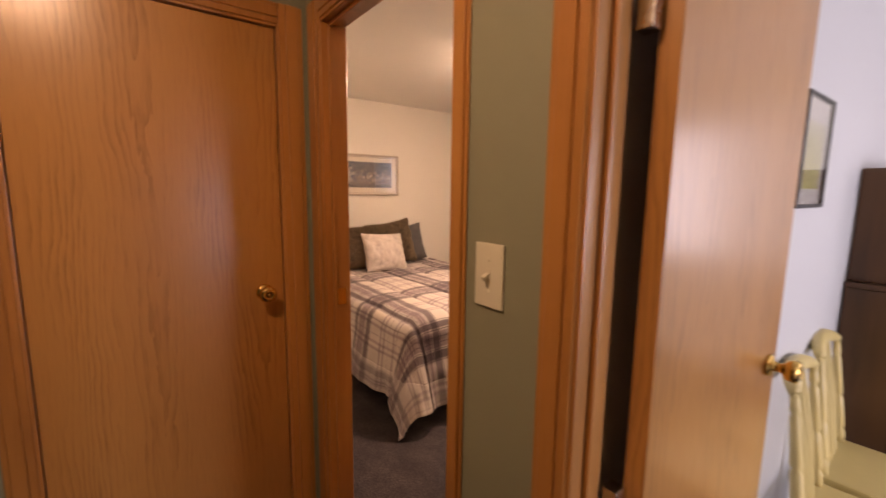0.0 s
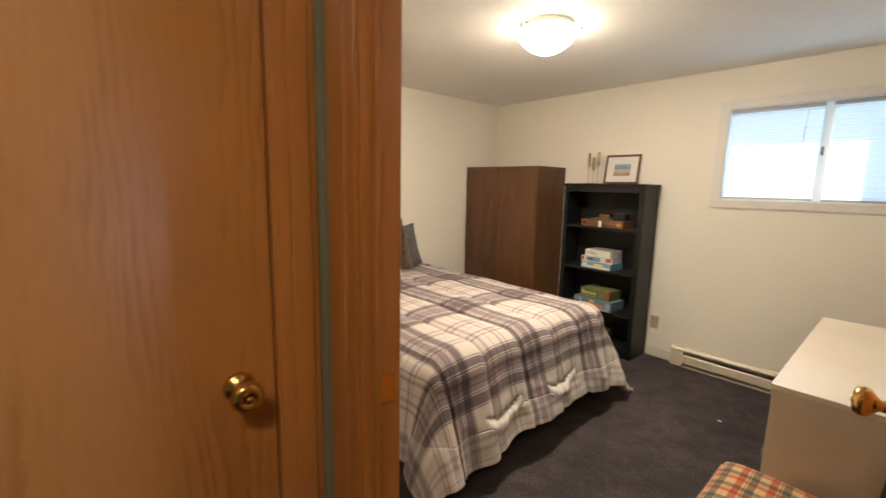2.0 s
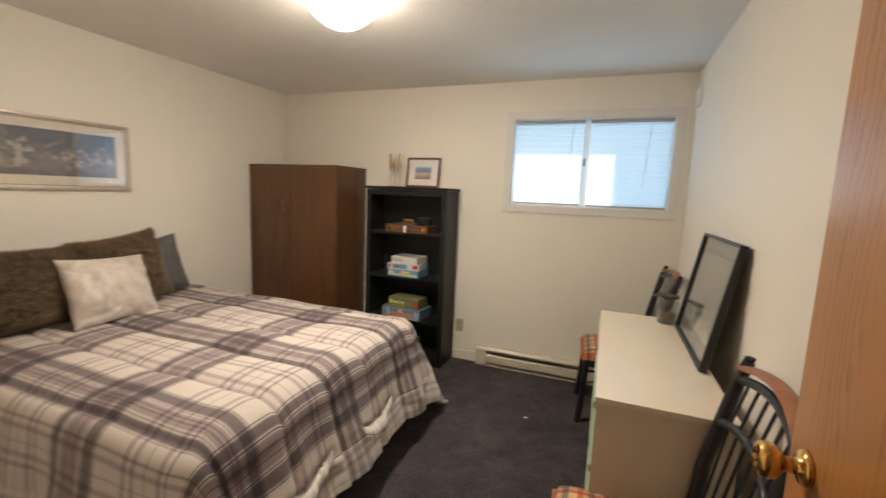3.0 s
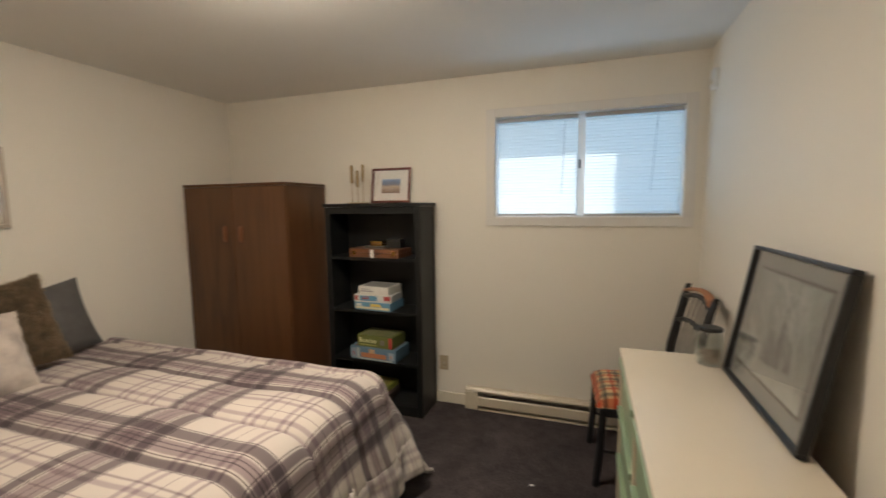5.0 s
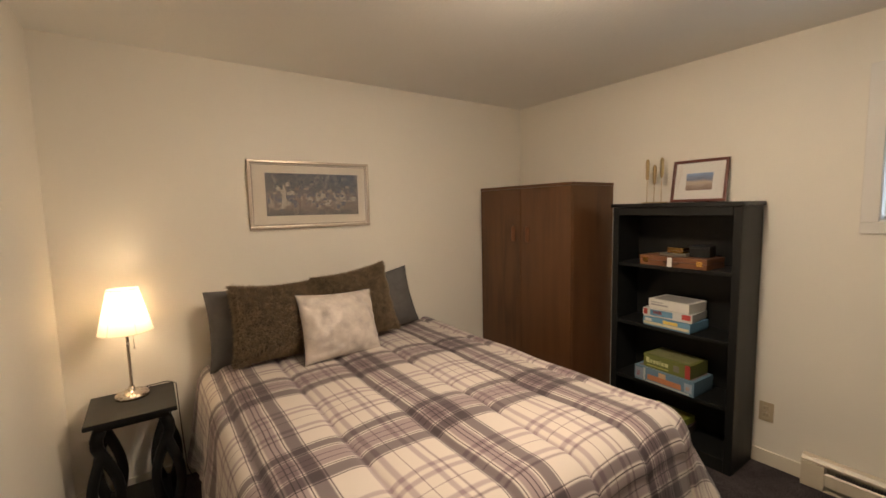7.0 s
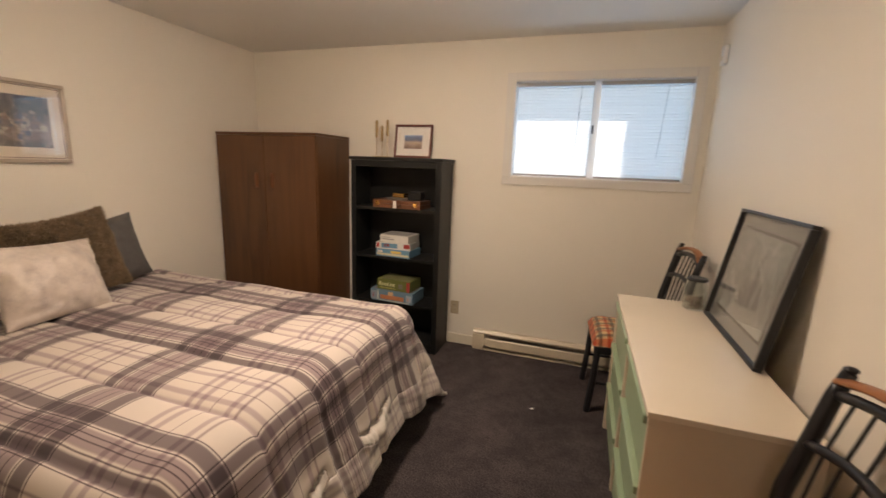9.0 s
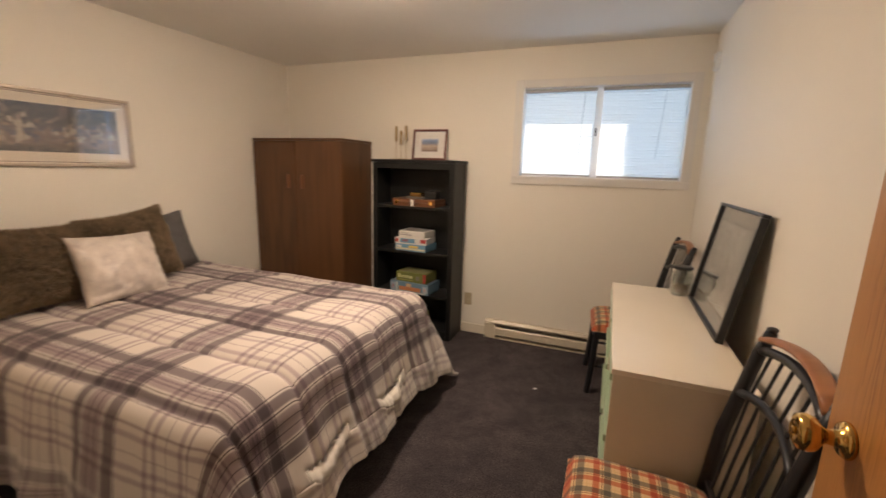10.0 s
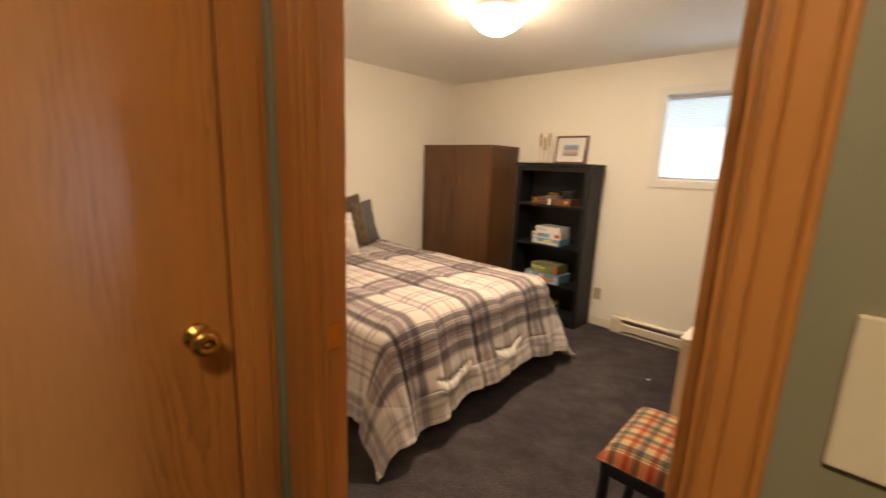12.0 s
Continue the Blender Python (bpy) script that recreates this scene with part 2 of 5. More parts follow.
M_WALNUT = timber("dark_walnut_laminate", (0.135, 0.059, 0.021), (0.042, 0.017, 0.007), 0.42, rings=20.0, seed=2.1)
M_BLACKWOOD = plain("black_stained_wood", (0.0105, 0.0110, 0.0105), 0.45, vary=0.3, scale=9, bump=0.1, fine=90, stretch=(1, 1, 0.1), spec=0.28)
M_BLACKMETAL = plain("black_painted_metal", (0.012, 0.012, 0.014), 0.35, vary=0.2, scale=20, bump=0.08)
M_BRASS = plain("polished_brass", (0.72, 0.46, 0.14), 0.16, 1.0, vary=0.1, scale=30, bump=0.02)
M_NICKEL = plain("brushed_nickel", (0.55, 0.50, 0.43), 0.26, 1.0, vary=0.08, scale=30, bump=0.03)
M_IVORY = plain("ivory_plastic", (0.72, 0.66, 0.50), 0.35, vary=0.03, scale=30, bump=0.02)
M_CREAMLAM = plain("cream_laminate", (0.80, 0.71, 0.57), 0.22, vary=0.03, scale=4, bump=0.03)
M_CREAMSIDE = plain("cream_painted_board", (0.66, 0.56, 0.42), 0.45, vary=0.05, scale=5, bump=0.06)
M_SAGE = plain("sage_green_paint", (0.30, 0.39, 0.25), 0.34, vary=0.08, scale=7, bump=0.05)
M_HEATER = plain("beige_enamel", (0.62, 0.55, 0.42), 0.35, vary=0.04, scale=10, bump=0.03)
M_DARK = plain("dark_gap", (0.015, 0.013, 0.011), 0.7, vary=0.2)
M_GLASS = glassy("clear_glass")
M_GLAZING = glassy("picture_glass", base=0.07)
M_MATTRESS = plain("mattress_ticking", (0.62, 0.59, 0.54), 0.85, vary=0.06, scale=9, bump=0.3, fine=240)
M_BOXSPRING = plain("dark_box_spring_cloth", (0.05, 0.045, 0.045), 0.9, vary=0.15, scale=12, bump=0.3, fine=300)
GREY, DARK, LAV, PALE = (0.285, 0.250, 0.285), (0.12, 0.085, 0.12), (0.50, 0.44, 0.49), (0.66, 0.60, 0.66)
BROAD_U = [(0.020, 0.078, GREY), (0.105, 0.247, LAV), (0.272, 0.350, GREY), (0.560, 0.590, PALE), (0.620, 0.650, PALE), (0.800, 0.830, PALE), (0.860, 0.875, LAV)]
LINES_U = [(0.004, 0.010, DARK), (0.088, 0.095, DARK), (0.150, 0.155, DARK), (0.200, 0.205, DARK), (0.257, 0.264, DARK), (0.358, 0.364, DARK), (0.715, 0.721, LAV)]
BROAD_V = [(0.020, 0.084, GREY), (0.113, 0.211, LAV), (0.238, 0.320, GREY), (0.540, 0.575, PALE), (0.610, 0.645, PALE), (0.800, 0.835, PALE), (0.870, 0.885, LAV)]
LINES_V = [(0.003, 0.010, DARK), (0.095, 0.102, DARK), (0.148, 0.154, DARK), (0.180, 0.186, DARK), (0.221, 0.228, DARK), (0.328, 0.335, DARK), (0.710, 0.717, LAV)]


def faded(rows, k):
    """The same stripes, washed out towards white by k."""
    return [(a, b, tuple(c + (1 - c) * k for c in col)) for a, b, col in rows]


M_COMFORTER = plaid("grey_plaid_comforter", 0.71, 0.60, (0.62, 0.555, 0.495), bands(BROAD_U, 0.005), bands(BROAD_V, 0.0055), shift=(-0.612, -0.768), lines_u=bands(LINES_U, 0.0015), lines_v=bands(LINES_V, 0.0018))
M_HEM = plaid("pale_plaid_hem", 0.71, 0.60, (0.68, 0.62, 0.565), bands(faded(BROAD_U, 0.30), 0.007), bands(faded(BROAD_V, 0.30), 0.008), shift=(-0.612, -0.768), lines_u=bands(faded(LINES_U, 0.30), 0.002), lines_v=bands(faded(LINES_V, 0.30), 0.002))
M_SCALLOP = plain("cream_scallop_cloth", (0.62, 0.58, 0.53), 0.85, vary=0.10, scale=30, bump=0.3, fine=300)
M_SEAT = plaid("red_gold_plaid_seat", 0.085, 0.085, (0.66, 0.46, 0.24),
    bands([(0.06, 0.30, (0.74, 0.30, 0.20)), (0.46, 0.72, (0.34, 0.38, 0.44))], 0.015), bands([(0.06, 0.30, (0.78, 0.36, 0.26)), (0.46, 0.72, (0.36, 0.40, 0.46))], 0.015),
    lines_u=bands([(0.38, 0.41, (0.35, 0.2, 0.15)), (0.84, 0.87, (0.9, 0.9, 0.75))], 0.008), lines_v=bands([(0.38, 0.41, (0.35, 0.2, 0.15)), (0.84, 0.87, (0.9, 0.9, 0.75))], 0.008))


# ---- mesh helpers ----
def part(name, bm, material, parent=None, label="", smooth=False):
    """One bmesh as one mesh object, under a thing or a part."""
    me = bpy.data.meshes.new(name)
    bm.to_mesh(me)
    bm.free()
    me.materials.append(material)
    if smooth:
        for p in me.polygons:
            p.use_smooth = True
    ob = new(name, me)
    ob.parent = parent
    return tagged(ob, label)


def thing(name, m, label, category, group="", kind=""):
    ob = new(name)
    ob.empty_display_size = 0.1
    ob.matrix_basis = m
    return tagged(ob, label, category, group, kind)


def box(x0, x1, y0, y1, z0, z1, bevel=0.0, bm=None, turn=None, seg=2):
    """A box with rounded edges, added to bm."""
    one = bmesh.new()
    bmesh.ops.create_cube(one, size=1.0)
    for v in one.verts:
        v.co = Vector(((x0, x1)[v.co.x > 0], (y0, y1)[v.co.y > 0], (z0, z1)[v.co.z > 0]))
    if bevel:
        bmesh.ops.bevel(one, geom=one.edges[:], offset=bevel, segments=seg, affect="EDGES", profile=0.6)
    if turn is not None:
        one.transform(turn)
    if bm is None:
        return one
    merge(bm, one)
    return bm


def merge(bm, other):
    me = bpy.data.meshes.new("joined")
    other.to_mesh(me)
    other.free()
    bm.from_mesh(me)
    bpy.data.meshes.remove(me)
    return bm


def lathe(profile, seg=24, bm=None, turn=None, caps=True):
    """Revolve (radius, height) rows about z."""
    one = bmesh.new()
    rings = []
    for r, z in profile:
        rings.append([one.verts.new((r * math.cos(2 * math.pi * i / seg), r * math.sin(2 * math.pi * i / seg), z)) for i in range(seg)] if r > 1e-6 else [one.verts.new((0, 0, z))])
    for a, b in zip(rings, rings[1:]):
        for i in range(seg):
            j = (i + 1) % seg
            if len(a) == 1 and len(b) == 1:
                continue
            if len(a) == 1:
                one.faces.new((a[0], b[j], b[i]))
            elif len(b) == 1:
                one.faces.new((a[i], a[j], b[0]))
            else:
                one.faces.new((a[i], a[j], b[j], b[i]))
    if caps and len(rings[0]) > 1:
        one.faces.new(rings[0][::-1])
    if caps and len(rings[-1]) > 1:
        one.faces.new(rings[-1])
    bmesh.ops.recalc_face_normals(one, faces=one.faces[:])
    if turn is not None:
        one.transform(turn)
    return merge(bm, one) if bm is not None else one


def rod(points, radius, seg=8, bm=None, flat=1.0):
    """A round bar through points; radius may be a list; flat squeezes its section."""
    one = bmesh.new()
    pts = [Vector(p) for p in points]
    radii = radius if isinstance(radius, (list, tuple)) else [radius] * len(pts)
    rings = []
    for k, p in enumerate(pts):
        d = (pts[min(k + 1, len(pts) - 1)] - pts[max(k - 1, 0)]).normalized()
        side = d.cross(Vector((0, 0, 1)) if abs(d.z) < 0.9 else Vector((0, 1, 0))).normalized()
        up = side.cross(d)
        rings.append([one.verts.new(p + radii[k] * (side * math.cos(2 * math.pi * i / seg) + up * flat * math.sin(2 * math.pi * i / seg))) for i in range(seg)])
    for a, b in zip(rings, rings[1:]):
        for i in range(seg):
            one.faces.new((a[i], a[(i + 1) % seg], b[(i + 1) % seg], b[i]))
    one.faces.new(rings[0][::-1])
    one.faces.new(rings[-1])
    bmesh.ops.recalc_face_normals(one, faces=one.faces[:])
    return merge(bm, one) if bm is not None else one


def slab_with_holes(axis, near, far, a0, a1, z0, z1, holes):
    """A wall of real thickness along x or y, from near to far, with openings (a, b, low, high) cut right through."""
    bm = bmesh.new()
    cuts_a = sorted({a0, a1, *[h[0] for h in holes], *[h[1] for h in holes]})
    cuts_z = sorted({z0, z1, *[h[2] for h in holes], *[h[3] for h in holes]})
    def full(i, k):
        if not (0 <= i < len(cuts_a) - 1 and 0 <= k < len(cuts_z) - 1):
            return False
        a, z = (cuts_a[i] + cuts_a[i + 1]) / 2, (cuts_z[k] + cuts_z[k + 1]) / 2
        return not any(h[0] < a < h[1] and h[2] < z < h[3] for h in holes)
    seen = {}
    def vert(a, t, z):
        key = (round(a, 5), round(t, 5), round(z, 5))
        if key not in seen:
            seen[key] = bm.verts.new((a, t, z) if axis == "x" else (t, a, z))
        return seen[key]
    for i in range(len(cuts_a) - 1):
        for k in range(len(cuts_z) - 1):
            if not full(i, k):
                continue
            a, b, l, h = cuts_a[i], cuts_a[i + 1], cuts_z[k], cuts_z[k + 1]
            for t in (near, far):
                bm.faces.new([vert(a, t, l), vert(b, t, l), vert(b, t, h), vert(a, t, h)])
            for di, dk, (p, q) in ((-1, 0, ((a, l), (a, h))), (1, 0, ((b, l), (b, h))), (0, -1, ((a, l), (b, l))), (0, 1, ((a, h), (b, h)))):
                if not full(i + di, k + dk):
                    bm.faces.new([vert(p[0], near, p[1]), vert(q[0], near, q[1]), vert(q[0], far, q[1]), vert(p[0], far, p[1])])
    bmesh.ops.recalc_face_normals(bm, faces=bm.faces[:])
    return bm


def setting(name, bm, material, label, category):
    return tagged(part(name, bm, material), label, category, kind="structure")


# ---- the setting: bedroom, hall and the room beside it ----
RX, RY, RZ = 3.69, 3.44, 2.44          # bedroom east face, north face, ceiling
HY, SY = -0.08, 0.0                  # the two faces of the wall with the doorways
WX = 2.66                              # hall face of the wall with the closed door
D1 = (2.787, 3.513)                    # bedroom doorway
D2 = (3.805, 4.585)                    # doorway to the dining room
DH = 2.05
CY = (-0.882, -0.165)                  # closet doorway along y
WIN = (2.385, 3.580, 1.440, 2.140)

# The second opening is added for the unseen side lamp of the dining room
setting("wall_north", slab_with_holes("x", RY, RY + 0.16, -0.12, 9.62, 0, RZ, [WIN, (5.12, 6.38, 0.90, 2.10)]), M_WALL, "cream painted bedroom wall with a high window", "wall")
setting("wall_west", slab_with_holes("y", -0.12, 0.0, 0.0, RY, 0, RZ, []), M_WALL, "cream painted wall behind the bed head", "wall")
setting("wall_east", slab_with_holes("y", RX, RX + 0.10, SY, RY, 0, RZ, []), M_WALL, "cream painted wall behind the dresser", "wall")
setting("wall_south", slab_with_holes("x", HY + 0.004, SY, WX - 0.12, 9.5, 0, RZ, [(*D1, 0, DH), (*D2, 0, DH)]), M_WALL, "partition wall with two doorways", "wall")
setting("wall_closet", slab_with_holes("x", -0.12, 0.13, -0.12, 1.95, 0, RZ, []), M_WALL, "cream painted wall beside the nightstand", "wall")
setting("wall_closet_side", slab_with_holes("x", -0.09, SY, 1.95, WX - 0.12, 0, RZ, []), M_WALL, "cream painted wall of the bedroom", "wall")
setting("wall_hall_north", slab_with_holes("x", HY, HY + 0.004, WX, 5.6, 0, RZ, [(*D1, 0, DH), (*D2, 0, DH)]), M_HALL, "grey-green painted face of the hall wall", "wall")
setting("wall_hall_west", slab_with_holes("y", WX - 0.12, WX, -2.3, HY, 0, RZ, [(*CY, 0, DH)]), M_HALL, "grey-green painted hall wall with a closet door", "wall")
setting("wall_hall_south", slab_with_holes("x", -2.42, -2.3, WX - 0.12, 5.72, 0, RZ, []), M_HALL, "grey-green painted hall wall", "wall")
setting("wall_hall_east", slab_with_holes("y", 5.6, 5.72, -2.3, HY, 0, RZ, []), M_HALL, "grey-green painted hall wall", "wall")
setting("wall_closet_back", slab_with_holes("y", 1.83, 1.95, -1.2, -0.12, 0, RZ, []), M_WALL, "plain closet wall", "wall")
setting("wall_dining_west", slab_with_holes("y", RX + 0.10, RX + 0.112, SY, RY, 0, RZ, []), M_WHITEWALL, "white painted dining room wall", "wall")
# Far wall and opening are unseen, placed so daylight reaches the hall
setting("wall_dining_east", slab_with_holes("y", 9.5, 9.62, SY, RY, 0, RZ, [(1.1, 2.9, 0.05, 2.05)]), M_WHITEWALL, "unseen white dining room wall with an opening for daylight", "wall")
setting("floor", box(-0.12, 9.62, -2.42, RY + 0.16, -0.10, 0.0), M_CARPET, "dark charcoal low-pile carpet", "carpet floor")
setting("ceiling", box(-0.12, 9.62, -2.42, RY + 0.16, RZ, RZ + 0.12), M_CEIL, "white textured ceiling", "ceiling")
setting("ground", box(-120, 120, RY + 0.3, 160, 0.85, 0.95), plain("dry_lawn", (0.10, 0.12, 0.05), 0.9, vary=0.3, scale=3, bump=0.5, fine=60), "lawn outside the basement window", "ground")


def moulding(bm, x0, x1, z0, z1, y, out, along="z", flip=1):
    """One length of stepped casing on a wall face at y, standing out by out."""
    w = (x1 - x0) if along == "z" else (z1 - z0)
    for a, b, t in ((0.0, 0.30, 0.75), (0.30, 0.80, 1.0), (0.80, 1.0, 0.55)):
        if flip < 0:
            a, b = 1 - b, 1 - a
        if along == "z":
            box(x0 + a * w, x0 + b * w, min(y, y + out * t), max(y, y + out * t), z0, z1, 0.0025, bm, seg=1)
        else:
            box(x0, x1, min(y, y + out * t), max(y, y + out * t), z0 + a * w, z0 + b * w, 0.0025, bm, seg=1)


def door_frame(name, span, wall, out_a, out_b, turn, label, stop_at, jut=0.012, width=0.058, left=0.058, right=0.058, both=True, thin_jamb=0.018):
    """Jambs, stops and casings round an opening; built along x, then turned into place."""
    t = thing(name, turn, label, "door frame", kind="structure")
    x0, x1 = span
    y0, y1 = wall
    part("jamb", box(x0 - 0.001, x0 + 0.018, y0 - 0.003, y1 + 0.003, 0, DH - 0.019, 0.002), M_OAKTRIM, t)
    part("jamb", box(x1 - thin_jamb, x1 + 0.001, y0 - 0.003, y1 + 0.003, 0, DH - 0.019, 0.002), M_OAKTRIM, t)
    part("head_jamb", box(x0 - 0.001, x1 + 0.001, y0 - 0.003, y1 + 0.003, DH - 0.018, DH + 0.001, 0.002), M_OAKTRIM, t)
    for a, b in ((x0 + 0.018, x0 + 0.029), (x1 - thin_jamb - 0.011, x1 - thin_jamb)):
        part("stop", box(a, b, stop_at[0], stop_at[1], 0, DH - 0.030, 0.002), M_OAKTRIM, t)
    part("stop", box(x0 + 0.018, x1 - thin_jamb, stop_at[0], stop_at[1], DH - 0.030, DH - 0.018, 0.002), M_OAKTRIM, t)
    for face, out in ((y0, -jut), (y1, jut)) if both else ((y0, -jut),):
        for a, b, f in ((x0 - left, x0 + 0.010, -1), (x1 - 0.010, x1 + right, 1)):
            bm = bmesh.new()
            moulding(bm, a, b, 0, DH + width, face, out, "z", f)
            part("casing", bm, M_OAKTRIM, t)
        bm = bmesh.new()
        moulding(bm, x0 + 0.011, x1 - 0.011, DH - 0.010, DH + width, face, out, "x", 1)
        part("head_casing", bm, M_OAKTRIM, t)
    return t


def knob_set(parent, m, material=None):
    """Round door knob on a rosette, pointing along local z."""
    material = material or M_BRASS
    k = part("door_knob", lathe([(0.0, 0.0), (0.027, 0.0), (0.028, 0.004), (0.024, 0.010), (0.013, 0.012), (0.011, 0.028), (0.016, 0.034), (0.026, 0.042), (0.0285, 0.052), (0.026, 0.062), (0.018, 0.066), (0.010, 0.066), (0.009, 0.063), (0.0, 0.063)], 28), material, parent, "polished brass round knob", True)
    k.matrix_basis = m
    b = part("lock_button", lathe([(0.0, 0.0635), (0.006, 0.0635), (0.006, 0.068), (0.0, 0.069)], 12), material, k, "", True)
    return k


# bedroom doorway with its open door
f1 = door_frame("door_frame_1", D1, (HY, SY), 0, 0, Matrix.Identity(4), "honey oak door frame of the bedroom", (-0.060, -0.048), left=0.097, right=0.038, thin_jamb=0.013)
part("strike_plate", box(D1[0] + 0.0175, D1[0] + 0.0205, -0.045, -0.012, 1.090, 1.150, 0.001), M_BRASS, f1, "small brass strike plate")
door1 = thing("door_1", pose(D1[1] - 0.014, 0.018, 0, 0, 0, -0.9), "open honey oak bedroom door with a brass knob", "door", kind="structure")
part("slab", box(-0.036, 0.0, 0.0, 0.690, 0.012, DH - 0.022, 0.002), M_OAK, door1)
knob_set(door1, pose(-0.036, 0.625, 1.12, 0, -90, 0))
knob_set(door1, pose(0.0, 0.625, 1.12, 0, 90, 0))
for z in (0.25, 1.05, 1.82):
    part("hinge", box(-0.004, 0.012, -0.012, 0.0, z, z + 0.09, 0.002), M_BRASS, door1)

# closet door in the hall
f2 = thing("door_frame_2", Matrix.Identity(4), "honey oak frame of the closed hall door", "door frame", kind="structure")
part("jamb", box(WX - 0.12, WX + 0.003, CY[0] - 0.001, CY[0] + 0.018, 0, DH - 0.019, 0.002), M_OAKTRIM, f2)
part("jamb", box(WX - 0.12, WX + 0.003, CY[1] - 0.018, CY[1] + 0.001, 0, DH - 0.019, 0.002), M_OAKTRIM, f2)
part("head_jamb", box(WX - 0.12, WX + 0.003, CY[0] - 0.001, CY[1] + 0.001, DH - 0.018, DH + 0.001, 0.002), M_OAKTRIM, f2)
for a, b, f in ((CY[0] - 0.058, CY[0] + 0.010, -1), (CY[1] - 0.010, CY[1] + 0.070, 1)):
    bm = bmesh.new()
    moulding(bm, a, b, 0, DH + 0.058, -WX, -0.012, "z", f)
    bm.transform(Matrix(((0, -1, 0, 0), (1, 0, 0, 0), (0, 0, 1, 0), (0, 0, 0, 1))))
    part("casing", bm, M_OAKTRIM, f2)
bm = bmesh.new()
moulding(bm, CY[0] + 0.011, CY[1] - 0.011, DH - 0.010, DH + 0.058, -WX, -0.012, "x", 1)
bm.transform(Matrix(((0, -1, 0, 0), (1, 0, 0, 0), (0, 0, 1, 0), (0, 0, 0, 1))))
part("head_casing", bm, M_OAKTRIM, f2)
door2 = thing("door_2", pose(WX - 0.045, 0, 0), "closed flat honey oak door with brass knob", "door", kind="structure")
part("slab", box(0.0, 0.035, CY[0] + 0.021, CY[1] - 0.021, 0.012, DH - 0.022, 0.002), M_OAK, door2)
knob_set(door2, pose(0.035, CY[1] - 0.088, 1.135, 0, 90, 0))

# doorway to the dining room, its door swung right back
f3 = door_frame("door_frame_3", D2, (HY, SY), 0, 0, Matrix.Identity(4), "honey oak door frame of the dining room", (-0.050, -0.038), left=0.060)
door3 = thing("door_3", pose(3.865, 0.038, 0, 0, 0, 0), "open honey oak door swung into the dining room", "door", kind="structure")
part("slab", box(-0.018, 0.018, 0.0, 0.65, 0.012, DH - 0.022, 0.002), M_OAK, door3)
knob_set(door3, pose(0.018, 0.59, 1.08, 0, 90, 0))
for z in (0.25, 0.90, 1.74):
    part("hinge", box(-0.040, -0.012, -0.030, 0.001, z, z + 0.09, 0.002), M_NICKEL, door3)

# baseboards
bm = box(0.0, 0.012, 0.135, RY, 0, 0.085, 0.003)
box(0.013, RX, RY - 0.012, RY, 0, 0.085, 0.003, bm)
box(RX - 0.012, RX, 0.10, RY - 0.013, 0, 0.085, 0.003, bm)
box(0.013, 1.95, 0.13, 0.142, 0, 0.085, 0.003, bm)
setting("baseboard", bm, plain("cream_baseboard", (0.72, 0.66, 0.54), 0.4, vary=0.04, scale=6, bump=0.05), "cream painted baseboard along the carpet", "baseboard")


# ---- window with two blinds ----
# Off-white, duller than the trim: the casing's shadow is put into its colour
M_CASING = plain("shadow_toned_casing_paint", (0.74, 0.71, 0.66), 0.42, vary=0.04, scale=5, bump=0.05)


def window():
    x0, x1, z0, z1 = WIN
    w = thing("window_1", Matrix.Identity(4), "high white sliding window with two closed mini blinds", "window", kind="structure")
    for a, b, c, d in ((x0 - 0.062, x0 + 0.004, z0 - 0.004, z1 + 0.055), (x1 - 0.004, x1 + 0.058, z0 - 0.004, z1 + 0.055), (x0 + 0.005, x1 - 0.005, z1 - 0.003, z1 + 0.055)):
        part("casing", box(a, b, RY - 0.014, RY - 0.0005, c, d, 0.003), M_CASING, w)
    part("window_sill", box(x0 - 0.062, x1 + 0.058, RY - 0.016, RY - 0.0005, z0 - 0.060, z0 - 0.005, 0.004), M_CASING, w)
    part("reveal", box(x0 - 0.001, x0 + 0.008, RY, RY + 0.16, z0 + 0.009, z1 - 0.009), M_TRIM, w)
    part("reveal", box(x1 - 0.008, x1 + 0.001, RY, RY + 0.16, z0 + 0.009, z1 - 0.009), M_TRIM, w)
    part("reveal", box(x0 - 0.001, x1 + 0.001, RY, RY + 0.16, z1 - 0.008, z1 + 0.001), M_TRIM, w)
    part("reveal", box(x0 - 0.001, x1 + 0.001, RY, RY + 0.16, z0 - 0.001, z0 + 0.008), M_TRIM, w)
    xm = 2.965
    for a, b, y in ((x0 + 0.009, xm + 0.02, RY + 0.105), (xm - 0.02, x1 - 0.009, RY + 0.075)):
        s = part("sash", box(a, a + 0.035, y, y + 0.026, z0 + 0.009, z1 - 0.009, 0.003), M_TRIM, w)
        part("stile", box(b - 0.035, b, y, y + 0.026, z0 + 0.009, z1 - 0.009, 0.003), M_TRIM, s)
        part("rail", box(a + 0.036, b - 0.036, y, y + 0.026, z0 + 0.009, z0 + 0.042, 0.003), M_TRIM, s)
        part("rail", box(a + 0.036, b - 0.036, y, y + 0.026, z1 - 0.042, z1 - 0.009, 0.003), M_TRIM, s)
        g = part("pane", box(a + 0.034, b - 0.034, y + 0.011, y + 0.015, z0 + 0.040, z1 - 0.040), M_GLASS, s, "clear glass pane")
        g.visible_shadow = False
    part("mullion", box(2.936, 2.996, RY + 0.062, RY + 0.073, z0 + 0.009, z1 - 0.009, 0.002), M_TRIM, w)
    part("latch", box(xm - 0.016, xm - 0.004, RY + 0.052, RY + 0.0615, 1.77, 1.83, 0.003), M_DARK, w)


